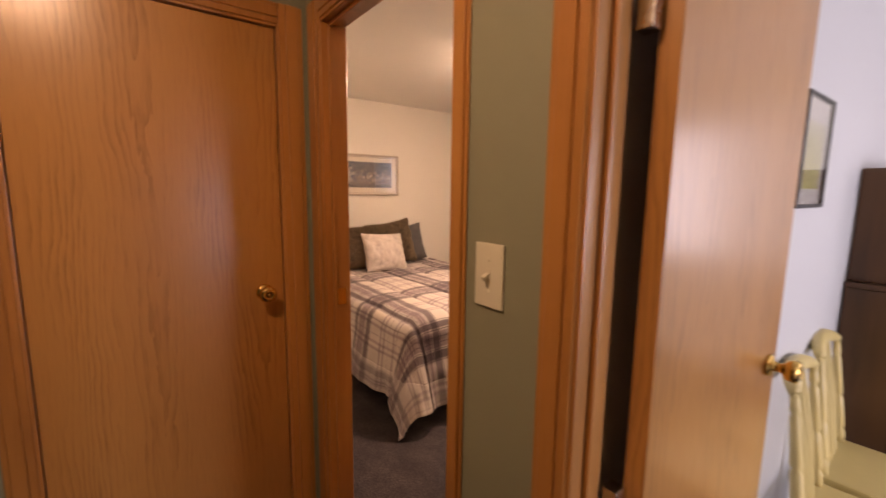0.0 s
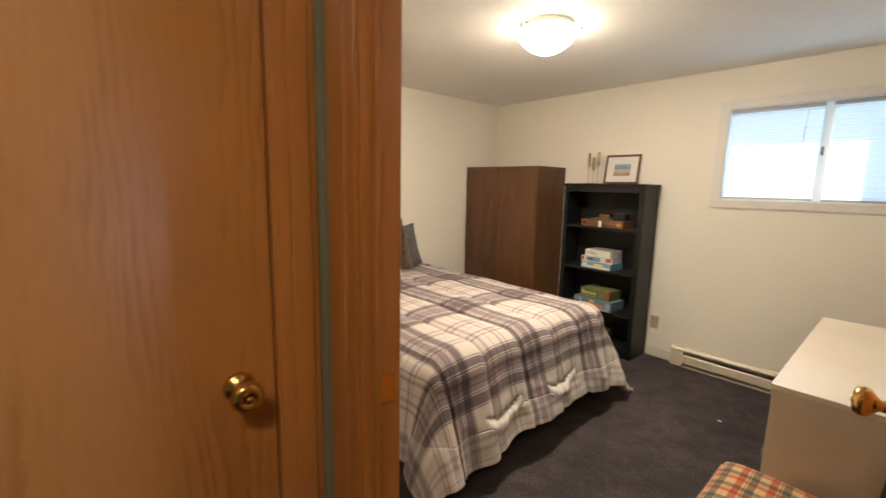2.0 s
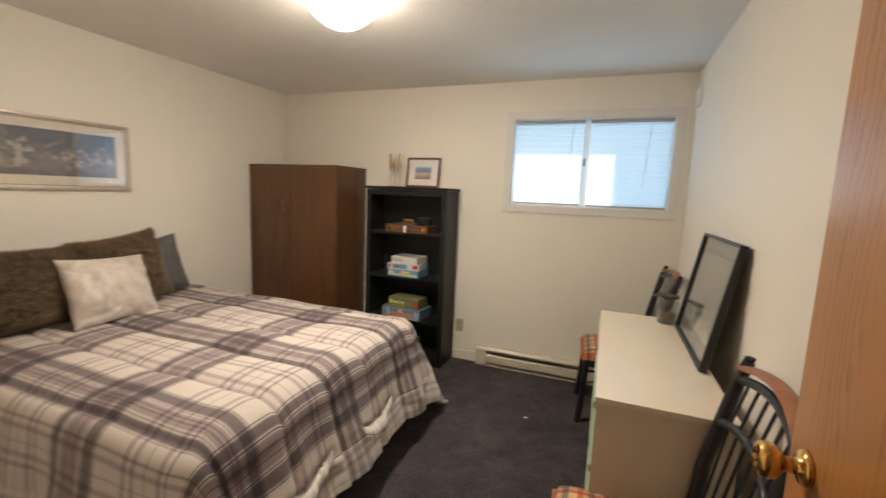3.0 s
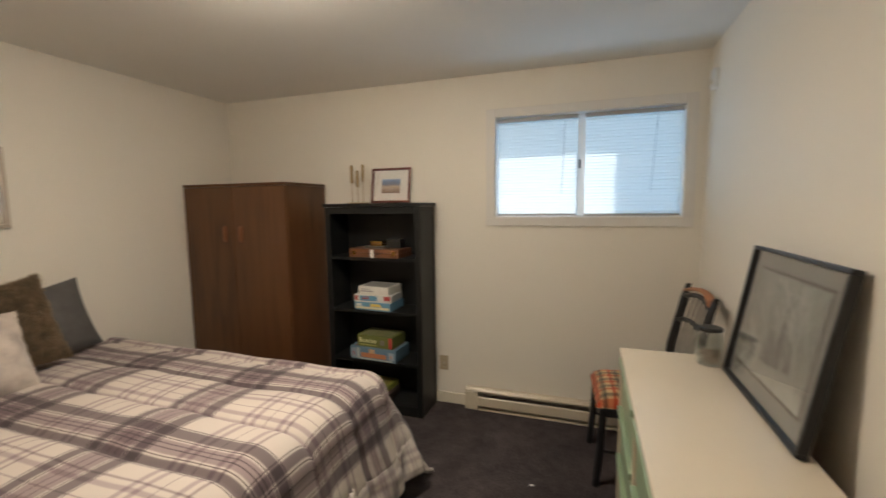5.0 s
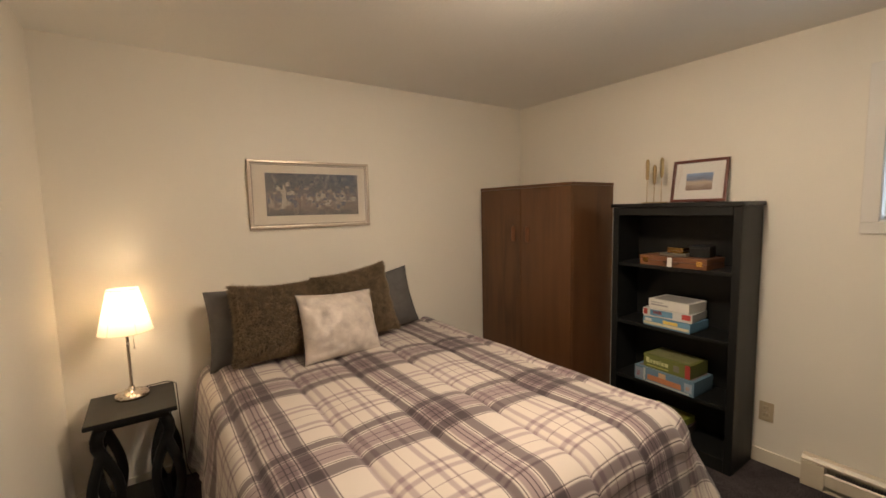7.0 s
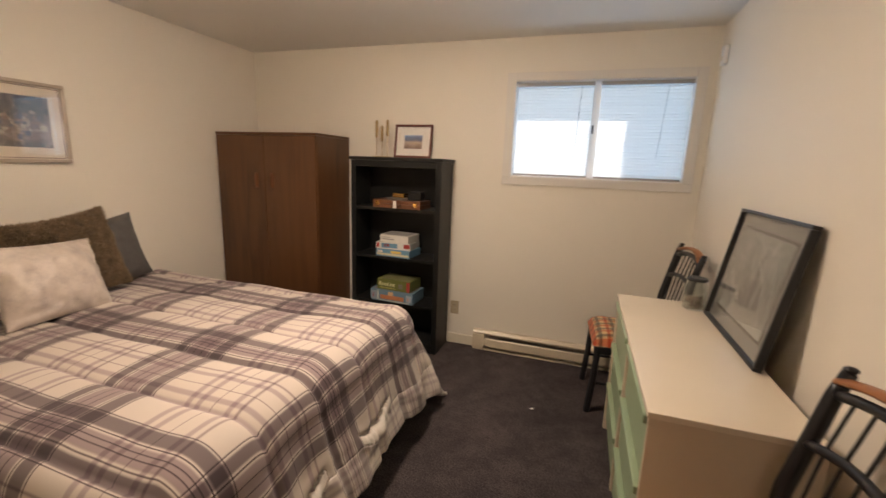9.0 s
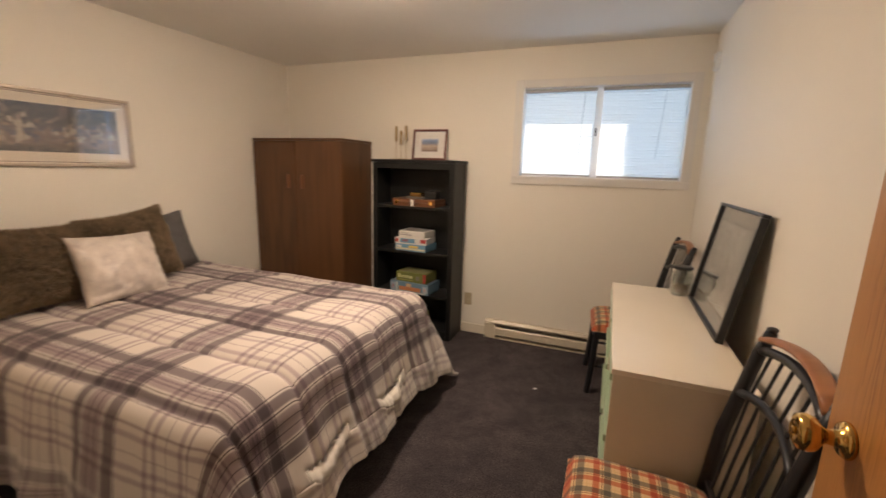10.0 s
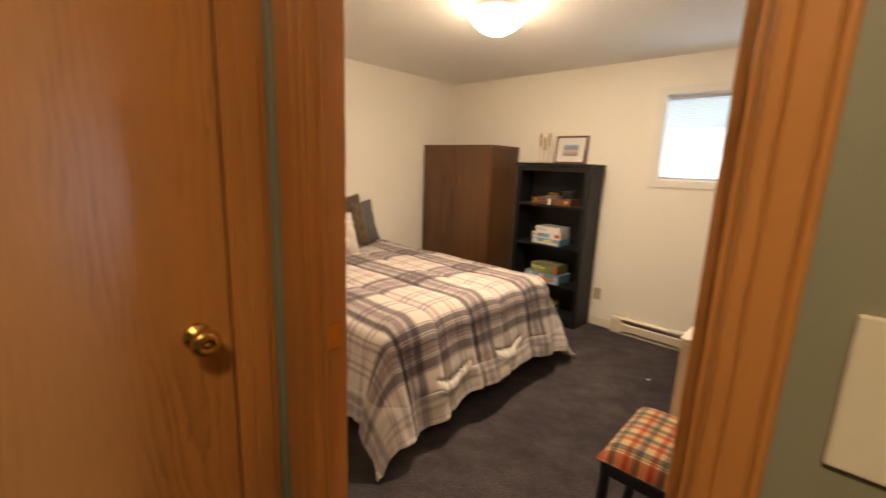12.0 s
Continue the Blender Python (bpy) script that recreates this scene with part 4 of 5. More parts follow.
def dining_chair(m):
    """Black metal chair: ladder of rods under a curved wooden top rail, padded plaid seat. Faces local -x."""
    t = thing("dining_chair", m, "black metal dining chair with red-gold plaid seat", "chair", "dining chairs")
    hw = 0.228
    for y in (-hw + 0.015, hw - 0.015):
        part("leg", rod([(-0.235, y * 1.02, 0.0), (-0.215, y, 0.22), (-0.205, y, 0.435)], 0.020, 8), M_BLACKMETAL, t)
        bm = rod([(0.245, y, 0.0), (0.205, y, 0.25), (0.190, y, 0.45), (0.215, y, 0.70), (0.275, y, 0.98), (0.295, y, 1.045)], [0.019, 0.021, 0.023, 0.022, 0.020, 0.017], 8)
        lathe([(0, 0), (0.013, 0.0), (0.012, 0.004), (0.016, 0.008), (0.015, 0.013), (0.008, 0.017), (0.0, 0.018)], 12, bm, pose(0.296, y, 1.044))
        part("back_post", bm, M_BLACKMETAL, t, "", True)
        part("stretcher", rod([(-0.22, y, 0.20), (0.205, y, 0.20)], 0.009, 8), M_BLACKMETAL, t)
    part("stretcher", rod([(-0.02, -hw + 0.015, 0.20), (-0.02, hw - 0.015, 0.20)], 0.009, 8), M_BLACKMETAL, t)
    part("seat_frame", box(-0.225, 0.205, -hw, hw, 0.398, 0.448, 0.008), M_BLACKMETAL, t)
    bm = bmesh.new()
    uv = bm.loops.layers.uv.new("UVMap")
    n = 20
    g = {}
    for i in range(n + 1):
        for j in range(n + 1):
            a, b = 2 * i / n - 1, 2 * j / n - 1
            dome = max(0.0, (1 - a ** 6) * (1 - b ** 6)) ** 0.5
            g[i, j] = bm.verts.new((a * 0.225 - 0.015, b * (0.215 + 0.012 * (1 - a) / 2), 0.449 + 0.072 * dome))
    for i in range(n):
        for j in range(n):
            ids = [(i, j), (i + 1, j), (i + 1, j + 1), (i, j + 1)]
            f = bm.faces.new([g[k] for k in ids])
            for loop, (a, b) in zip(f.loops, ids):
                loop[uv].uv = (a / n * 0.45, b / n * 0.42)
    part("seat_pad", bm, M_SEAT, t, "padded red, gold and navy plaid seat", True)
    def arc(z, sag, n=9, bow=0.022):
        return [(0.275 + (z - 0.98) * 0.25 + bow * (1 - (2 * k / (n - 1) - 1) ** 2), -hw + 0.015 + (2 * hw - 0.03) * k / (n - 1), z + sag * (1 - (2 * k / (n - 1) - 1) ** 2)) for k in range(n)]
    part("top_rail", rod(arc(1.020, 0.035), 0.024, 10, None, 0.45), timber("warm_chair_wood", (0.42, 0.17, 0.06), (0.24, 0.09, 0.03), 0.35, across="YZ"), t, "curved warm wood top rail", True)
    upper, lower = arc(0.985, 0.035, 8), arc(0.840, 0.040, 8)
    part("back_rail", rod(upper, 0.014, 8), M_BLACKMETAL, t, "", True)
    part("back_rail", rod(lower, 0.013, 8), M_BLACKMETAL, t, "", True)
    low = [(0.195, -hw + 0.015, 0.520), (0.195, hw - 0.015, 0.520)]
    part("back_rail", rod(low, 0.010, 8), M_BLACKMETAL, t)
    for k in range(1, 7):
        p, q = upper[k], lower[k]
        y = p[1]
        part("spindle", rod([p, q, (0.215 + 0.010, y, 0.70), (0.195, y, 0.520)], 0.0050, 6), M_BLACKMETAL, t)
    return t


chair = dining_chair(pose(3.300, 1.145, 0, 0, 0, 0))
chair_2 = copy_thing(chair, pose(3.305, 2.985, 0, 0, 0, 4))
tagged(chair_2, "black metal plaid-seat dining chair tucked in the corner")


def framed(name, w, h, m, frame_mat, mat_mat, art, margins, bar, depth, label, category, inner=None):
    """Framed print under glass, built upright in the local xz plane, facing -y, resting at z = 0."""
    t = thing(name, m, label, category)
    for a, b, c, d in ((0, w, 0, bar), (0, w, h - bar, h), (0, bar, bar + 0.0005, h - bar - 0.0005), (w - bar, w, bar + 0.0005, h - bar - 0.0005)):
        part("frame_bar", box(a - w / 2, b - w / 2, -depth, 0, c, d, min(bar, depth) * 0.22), frame_mat, t)
    part("backing", box(-w / 2 + bar * 0.6, w / 2 - bar * 0.6, -depth * 0.3, -0.001, bar * 0.6, h - bar * 0.6), mat_mat, t, "pale mat board")
    l, r, lo, hi = margins
    if inner:
        part("mat_line", box(-w / 2 + l - 0.012, w / 2 - r + 0.012, -depth * 0.3 - 0.0012, -depth * 0.3 - 0.0002, lo - 0.012, h - hi + 0.012), inner, t)
    part("print", box(-w / 2 + l, w / 2 - r, -depth * 0.3 - 0.003, -depth * 0.3 - 0.0015, lo, h - hi), art, t, "printed picture")
    part("glazing", box(-w / 2 + bar * 0.7, w / 2 - bar * 0.7, -depth * 0.3 - 0.0095, -depth * 0.3 - 0.0075, bar * 0.7, h - bar * 0.7), M_GLAZING, t, "glass").visible_shadow = False
    return t


def landscape(name, h, stops, speck, streak=4.0, mix=0.5):
    """A print: horizontal bands of colour up the sheet, broken by soft blotches."""
    m, nd, lk, b = nodes_of(name)
    tc = nd.new("ShaderNodeTexCoord")
    sp = nd.new("ShaderNodeSeparateXYZ")
    lk.new(tc.outputs["Object"], sp.inputs[0])
    n = grain(nd, lk, 14.0, 6.0, stretch=(1, 1, streak), rough=0.7)
    f = calc(nd, lk, "ADD", calc(nd, lk, "DIVIDE", sp.outputs[2], h), calc(nd, lk, "MULTIPLY_ADD", n, 0.24, -0.12))
    col = ramp(nd, lk, f, stops)
    dots = ramp(nd, lk, grain(nd, lk, 55.0, 4.0, rough=0.75), [(0.50, (0, 0, 0)), (0.62, (1, 1, 1))])
    lk.new(blend(nd, lk, "MIX", calc(nd, lk, "MULTIPLY", dots, mix), col, speck), b.inputs["Base Color"])
    b.inputs["Roughness"].default_value = 0.6
    return m


M_SILVERFRAME = plain("champagne_frame", (0.50, 0.42, 0.33), 0.32, 0.6, vary=0.1, scale=20, bump=0.05)
M_PAPER = plain("cream_mat_board", (0.70, 0.63, 0.52), 0.8, vary=0.02, scale=12, bump=0.1, fine=500)
M_WHITEMAT = plain("white_mat_board", (0.78, 0.76, 0.72), 0.8, vary=0.02, scale=12, bump=0.1, fine=500)
M_GREYMAT = plain("grey_mat_board", (0.185, 0.190, 0.180), 0.8, vary=0.04, scale=12, bump=0.1, fine=500)
M_CHERRY = timber("cherry_frame", (0.16, 0.045, 0.028), (0.07, 0.02, 0.014), 0.35, rings=8)
ART_CITY = landscape("blue_grey_town_print", 0.44, [(0.22, (0.07, 0.065, 0.07)), (0.34, (0.20, 0.15, 0.13)), (0.48, (0.15, 0.13, 0.14)), (0.60, (0.06, 0.065, 0.085)), (0.80, (0.045, 0.055, 0.085))], (0.36, 0.30, 0.25), 1.0, 0.7)
ART_SHORE = landscape("blue_shore_print", 0.27, [(0.30, (0.22, 0.13, 0.09)), (0.46, (0.55, 0.42, 0.30)), (0.54, (0.14, 0.18, 0.30)), (0.66, (0.22, 0.36, 0.62)), (0.80, (0.55, 0.66, 0.80))], (0.7, 0.72, 0.75), 3.0, 0.15)
ART_TREES = landscape("grey_branches_print", 0.52, [(0.16, (0.36, 0.37, 0.35)), (0.30, (0.22, 0.22, 0.20)), (0.50, (0.11, 0.12, 0.11)), (0.80, (0.16, 0.18, 0.17))], (0.34, 0.34, 0.31), 0.8, 0.55)

town_picture = framed("wall_picture", 0.812, 0.438, pose(0.004, 1.468, 1.437, 0, 0, 90), M_SILVERFRAME, M_PAPER, ART_CITY, (0.105, 0.085, 0.085, 0.080), 0.020, 0.020, "framed blue-grey town print with cream mat on the wall", "picture")
for a, b, c, d in ((-0.380, 0.380, 0.0265, 0.0295), (-0.380, 0.380, 0.4085, 0.4115), (-0.380, -0.377, 0.030, 0.408), (0.377, 0.380, 0.030, 0.408)):
    part("fillet", box(a, b, -0.0085, -0.0062, c, d, 0.0005), M_CHERRY, town_picture, "thin dark fillet line")
framed("small_picture", 0.325, 0.268, pose(1.585, 3.388, 1.5535, -9, 0, 0), M_CHERRY, M_WHITEMAT, ART_SHORE, (0.085, 0.085, 0.075, 0.085), 0.017, 0.020, "cherry framed shore print standing on the bookcase", "picture")
big_picture = framed("large_picture", 0.655, 0.530, pose(3.585, 2.105, 0.8335, -9.5, 0, -90), M_BLACKMETAL, M_GREYMAT, ART_TREES, (0.085, 0.085, 0.085, 0.080), 0.014, 0.030, "black framed grey print leaning on the dresser", "picture", M_BLACKWOOD)


# ---- bedroom: small things ----
def nightstand():
    t = thing("nightstand", pose(0.05, 0.235, 0), "black carved nightstand beside the bed", "nightstand")
    w, d, h = 0.375, 0.365, 0.600
    part("top", box(0, w, 0, d, h - 0.024, h, 0.005), M_BLACKWOOD, t)
    part("apron", box(0.035, w - 0.035, 0.035, d - 0.035, h - 0.055, h - 0.025, 0.004), M_BLACKWOOD, t)
    part("bottom_shelf", box(0.05, w - 0.05, 0.05, d - 0.05, 0.080, 0.095, 0.004), M_BLACKWOOD, t)
    for x, sx in ((0.055, -1), (w - 0.055, 1)):
        for y, sy in ((0.055, -1), (d - 0.055, 1)):
            for bow in (0.050, -0.056):
                pts, rad = [], []
                for k in range(15):
                    f = k / 14
                    swing = bow * math.sin(math.pi * min(1, f / 0.78)) + (0.016 * math.sin(math.pi * (f - 0.78) / 0.22) if f > 0.78 else 0)
                    pts.append((x + sx * 0.10 * swing * 3, y + sy * swing, f * (h - 0.056)))
                    rad.append(0.029 - 0.006 * math.sin(math.pi * f))
                part("leg", rod(pts, rad, 10), M_BLACKWOOD, t, "carved double-curved black leg", True)


nightstand()


def table_lamp():
    t = thing("table_lamp", pose(0.148, 0.415, 0.600), "lit bedside lamp with nickel base and cream shade", "lamp")
    part("base", lathe([(0, 0), (0.074, 0.0), (0.076, 0.006), (0.076, 0.015), (0.066, 0.024), (0.040, 0.029), (0.023, 0.036), (0.016, 0.046), (0.012, 0.056), (0, 0.056)], 36), M_NICKEL, t, "round brushed nickel foot", True)
    part("stem", lathe([(0, 0.054), (0.0085, 0.054), (0.0085, 0.062), (0.0072, 0.066), (0.0072, 0.355), (0.011, 0.360), (0.011, 0.395), (0, 0.395)], 16), M_NICKEL, t, "", True)
    chain = rod([(0.004, 0.012, 0.372), (0.006, 0.026, 0.34), (0.006, 0.027, 0.262)], 0.0012, 6)
    lathe([(0, 0), (0.004, 0.002), (0.005, 0.007), (0.003, 0.012), (0, 0.013)], 10, chain, pose(0.006, 0.027, 0.250))
    part("pull_chain", chain, M_NICKEL, t)
    n, bm = 72, bmesh.new()
    ring = []
    for z, r in ((0.347, 0.119), (0.420, 0.102), (0.500, 0.083), (0.572, 0.067)):
        ring.append([bm.verts.new(((r + 0.0015 * (i % 2)) * math.cos(2 * math.pi * i / n), (r + 0.0015 * (i % 2)) * math.sin(2 * math.pi * i / n), z)) for i in range(n)])
    for a, b in zip(ring, ring[1:]):
        for i in range(n):
            bm.faces.new((a[i], a[(i + 1) % n], b[(i + 1) % n], b[i]))
    shade = part("shade", bm, thin("cream_lamp_shade", (0.86, 0.80, 0.68), 0.52), t, "glowing cream fabric shade", True)
    for k in range(6):
        c, s = math.cos(math.pi * (k / 3 + 0.12)), math.sin(math.pi * (k / 3 + 0.12))
        part("shade_rib", rod([(0.1208 * c, 0.1208 * s, 0.348), (0.1035 * c, 0.1035 * s, 0.420), (0.0845 * c, 0.0845 * s, 0.500), (0.0685 * c, 0.0685 * s, 0.571)], 0.0016, 6), M_IVORY, shade)
    for z, r in ((0.349, 0.1195), (0.570, 0.068)):
        part("shade_rim", rod([(r * math.cos(a * math.pi / 18), r * math.sin(a * math.pi / 18), z) for a in range(37)], 0.0022, 6), M_IVORY, shade)
    part("bulb", lathe([(0, 0.395), (0.013, 0.396), (0.016, 0.415), (0.028, 0.445), (0.026, 0.470), (0.012, 0.486), (0, 0.488)], 18), glow("lit_bulb", (1.0, 0.70, 0.38), 30.0), t, "", True)


table_lamp()
cord = rod([(0.080, 0.440, 0.604), (0.046, 0.48, 0.603), (0.034, 0.570, 0.603), (0.026, 0.612, 0.58), (0.024, 0.622, 0.30), (0.032, 0.634, 0.06), (0.10, 0.66, 0.008), (0.18, 0.70, 0.006)], 0.0028, 6)
tagged(part("lamp_cord", cord, M_DARK), "black lamp cord hanging behind the nightstand", "cord")


def glass_jar():
    t = thing("glass_jar", pose(3.528, 2.510, 0.8315), "clear glass jar with dark lid on the dresser", "jar")
    part("jar_body", lathe([(0, 0.0), (0.050, 0.0), (0.055, 0.007), (0.056, 0.108), (0.053, 0.124), (0.046, 0.134), (0.045, 0.148), (0.042, 0.148), (0.042, 0.133), (0.049, 0.122), (0.052, 0.106), (0.051, 0.009), (0, 0.007)], 32), glassy("greyish_jar_glass", (0.88, 0.90, 0.88), 0.95, 0.08, 2.2), t, "clear rounded glass", True)
    part("lid", lathe([(0, 0.1485), (0.047, 0.1485), (0.049, 0.150), (0.049, 0.159), (0.046, 0.162), (0.030, 0.163), (0, 0.163)], 32), plain("dark_tin_lid", (0.05, 0.05, 0.048), 0.3, 0.7), t, "dark metal lid", True)
    rnd = random.Random(4)
    bm = bmesh.new()
    for _ in range(80):
        a, r = rnd.uniform(0, 6.28), 0.040 * rnd.random() ** 0.5
        s = rnd.uniform(0.006, 0.010)
        lathe([(0, -s * 0.7), (s * 0.8, -s * 0.3), (s, 0), (s * 0.8, s * 0.3), (0, s * 0.7)], 7, bm, pose(r * math.cos(a), r * math.sin(a), 0.014 + rnd.uniform(0, 0.042), rnd.uniform(0, 90), rnd.uniform(0, 90), 0))
    tagged(part("pebbles", bm, plain("brown_pebbles", (0.20, 0.13, 0.08), 0.6, vary=0.5, scale=40), t, "small brown pebbles"), kind="stuff")


glass_jar()


M_TAN = plain("tan_plastic", (0.44, 0.36, 0.24), 0.4, vary=0.05, scale=30, bump=0.02)


def plate(name, m, label, category, outlet=True, w=0.072, h=0.116):
    t = thing(name, m, label, category)
    part("cover_plate", box(-w / 2, w / 2, -0.006, 0, -h / 2, h / 2, 0.0025), M_TAN if outlet else M_IVORY, t)
    dark = plain("outlet_slots", (0.03, 0.028, 0.025), 0.6)
    if outlet:
        for z in (-0.021, 0.021):
            f = part("socket_face", box(-0.017, 0.017, -0.0085, -0.0055, z - 0.015, z + 0.015, 0.004), M_TAN, t)
            for x in (-0.007, 0.007):
                part("slot", box(x - 0.001, x + 0.001, -0.0092, -0.0084, z - 0.002, z + 0.007), dark, f)
        part("screw", lathe([(0, 0), (0.004, 0), (0.003, 0.002), (0, 0.002)], 10, None, pose(0, -0.0055, 0, 90, 0, 0)), M_NICKEL, t)
    else:
        part("toggle_slot", box(-0.006, 0.006, -0.0072, -0.0058, -0.013, 0.013, 0.001), M_IVORY, t)
        part("toggle", box(-0.0045, 0.0045, -0.022, -0.006, -0.004, 0.006, 0.002, None, pose(0, 0, 0.004, 28, 0, 0)), M_IVORY, t, "ivory toggle switched up")
        for z in (-0.031, 0.031):
            part("screw", lathe([(0, 0), (0.0042, 0), (0.003, 0.002), (0, 0.002)], 12, None, pose(0, -0.0055, z, 90, 0, 0)), M_IVORY, t)
    return t


plate("wall_outlet", pose(1.985, RY, 0.318), "tan wall outlet beside the bookcase", "outlet")
plate("light_switch", pose(3.621, HY, 1.3405), "ivory toggle light switch on the hall wall", "light switch", False, 0.0755, 0.1228)
t = thing("wall_sensor", pose(RX, 3.285, 2.225), "small white plastic sensor near the ceiling", "sensor")
part("case", box(-0.028, 0, -0.032, 0.032, -0.055, 0.055, 0.006), M_TRIM, t)
part("lens", box(-0.0295, -0.027, -0.016, 0.016, -0.030, -0.005, 0.002), M_IVORY, t)


def cattails():
    t = thing("cattail_sculpture", pose(1.362, 3.29, 1.5525), "three slim brass cattails on a small base", "ornament")
    brass = plain("aged_brass", (0.40, 0.29, 0.14), 0.35, 0.9, vary=0.2, scale=40, bump=0.05)
    part("base", box(-0.075, 0.075, -0.022, 0.022, 0, 0.007, 0.002), brass, t)
    for x, low, high, y in ((-0.052, 0.150, 0.292, 0.0), (-0.008, 0.120, 0.252, 0.008), (0.046, 0.160, 0.294, -0.004)):
        s = part("stalk", rod([(x, y, 0.006), (x + 0.001, y, low)], 0.0026, 6), brass, t)
        part("head", lathe([(0, low), (0.008, low + 0.006), (0.0115, low + 0.02), (0.0115, high - 0.02), (0.008, high - 0.006), (0, high)], 14, None, pose(x + 0.001, y, 0)), brass, s, "", True)


cattails()


def game_box(x, y, z, w, d, h, turn, colour, side_bits, label, lid=True):
    """A cardboard game box: tray and lid, with printed bars and shapes on its front edge."""
    t = thing("game_box", pose(x, y, z, 0, 0, turn), label, "board game", "stacked board games")
    card = plain("printed_card", colour, 0.45, vary=0.10, scale=14, bump=0.06)
    part("tray", box(-w / 2 + 0.003, w / 2 - 0.003, -d / 2 + 0.003, d / 2 - 0.003, 0, h * 0.75, 0.001), card, t)
    part("lid", box(-w / 2, w / 2, -d / 2, d / 2, h * 0.14 if lid else 0.001, h, 0.002), card, t)
    panel = side_bits[0][4]
    # Lid print darkened: its colour carries the shade of the shelf above
    part("shaded_lid_print", box(-w / 2 + 0.02, w / 2 - 0.02, -d / 2 + 0.02, d / 2 - 0.02, h + 0.0002, h + 0.0008), plain("shaded_lid_picture", tuple(0.28 * (p + q) for p, q in zip(panel, colour)), 0.4, vary=0.5, scale=16, bump=0.0), t, "printed lid picture, darkened for shelf shade")
    for a, b, lo, hi, c in side_bits:
        part("printed_bar", box(-w / 2 + a * w, -w / 2 + b * w, -d / 2 - 0.0010, -d / 2 - 0.0002, lo * h, hi * h), plain("print_ink", c, 0.5, vary=0.2, scale=60, bump=0.0), t)
    return t


BOOK_Y = 3.255
WHITE, NAVY, ORANGE, SKYB, YELLOW, GREEN, REDP = (0.66, 0.65, 0.61), (0.05, 0.09, 0.24), (0.55, 0.22, 0.10), (0.15, 0.31, 0.46), (0.75, 0.55, 0.12), (0.15, 0.17, 0.045), (0.42, 0.06, 0.05)
game_box(1.535, BOOK_Y, 0.766, 0.300, 0.215, 0.060, -3, SKYB, [(0.02, 0.98, 0.18, 0.45, (0.66, 0.62, 0.42)), (0.45, 0.75, 0.5, 0.85, YELLOW), (0.05, 0.2, 0.5, 0.8, WHITE)], "blue and yellow board game box on a shelf")
game_box(1.530, BOOK_Y, 0.8272, 0.300, 0.210, 0.054, 2, WHITE, [(0.02, 0.10, 0.25, 0.9, REDP), (0.16, 0.62, 0.2, 0.9, SKYB), (0.22, 0.40, 0.4, 0.8, REDP), (0.80, 0.97, 0.3, 0.9, REDP)], "white board game box with red and blue print")
game_box(1.545, BOOK_Y, 0.8822, 0.255, 0.200, 0.060, -4, (0.70, 0.68, 0.62), [(0.06, 0.50, 0.35, 0.50, (0.35, 0.34, 0.33)), (0.06, 0.38, 0.60, 0.75, (0.45, 0.44, 0.42))], "plain pale grey board game box")
game_box(1.530, BOOK_Y, 0.386, 0.385, 0.225, 0.096, -3, (0.15, 0.25, 0.34), [(0.24, 0.80, 0.22, 0.58, ORANGE), (0.43, 0.55, 0.58, 0.90, (0.62, 0.42, 0.24)), (0.02, 0.16, 0.12, 0.88, (0.30, 0.34, 0.42)), (0.05, 0.10, 0.3, 0.65, REDP), (0.165, 0.20, 0.1, 0.95, (0.58, 0.62, 0.60)), (0.21, 0.93, 0.06, 0.16, (0.50, 0.55, 0.52)), (0.85, 0.97, 0.2, 0.80, (0.36, 0.42, 0.50)), (0.88, 0.93, 0.35, 0.6, (0.60, 0.34, 0.22))], "large blue board game box with orange print")
game_box(1.545, BOOK_Y, 0.4832, 0.300, 0.205, 0.088, -4, GREEN, [(0.06, 0.13, 0.38, 0.78, (0.58, 0.58, 0.30)), (0.15, 0.20, 0.40, 0.66, (0.58, 0.58, 0.30)), (0.22, 0.27, 0.40, 0.66, (0.58, 0.58, 0.30)), (0.29, 0.34, 0.40, 0.66, (0.58, 0.58, 0.30)), (0.36, 0.38, 0.40, 0.74, (0.58, 0.58, 0.30)), (0.40, 0.45, 0.40, 0.66, (0.58, 0.58, 0.30)), (0.47, 0.55, 0.40, 0.66, (0.58, 0.58, 0.30)), (0.08, 0.56, 0.16, 0.24, (0.42, 0.40, 0.12)), (0.66, 0.78, 0.28, 0.72, (0.20, 0.19, 0.15)), (0.90, 1.0, 0.05, 0.98, REDP)], "green board game box with pale printed title bars")
game_box(1.480, BOOK_Y, 0.076, 0.330, 0.220, 0.060, 3, (0.06, 0.045, 0.04), [(0.05, 0.5, 0.3, 0.7, REDP)], "dark board game box on the lowest shelf")
game_box(1.500, BOOK_Y, 0.1372, 0.260, 0.200, 0.045, -6, (0.26, 0.30, 0.05), [(0.1, 0.8, 0.3, 0.7, YELLOW)], "olive and yellow board game box")


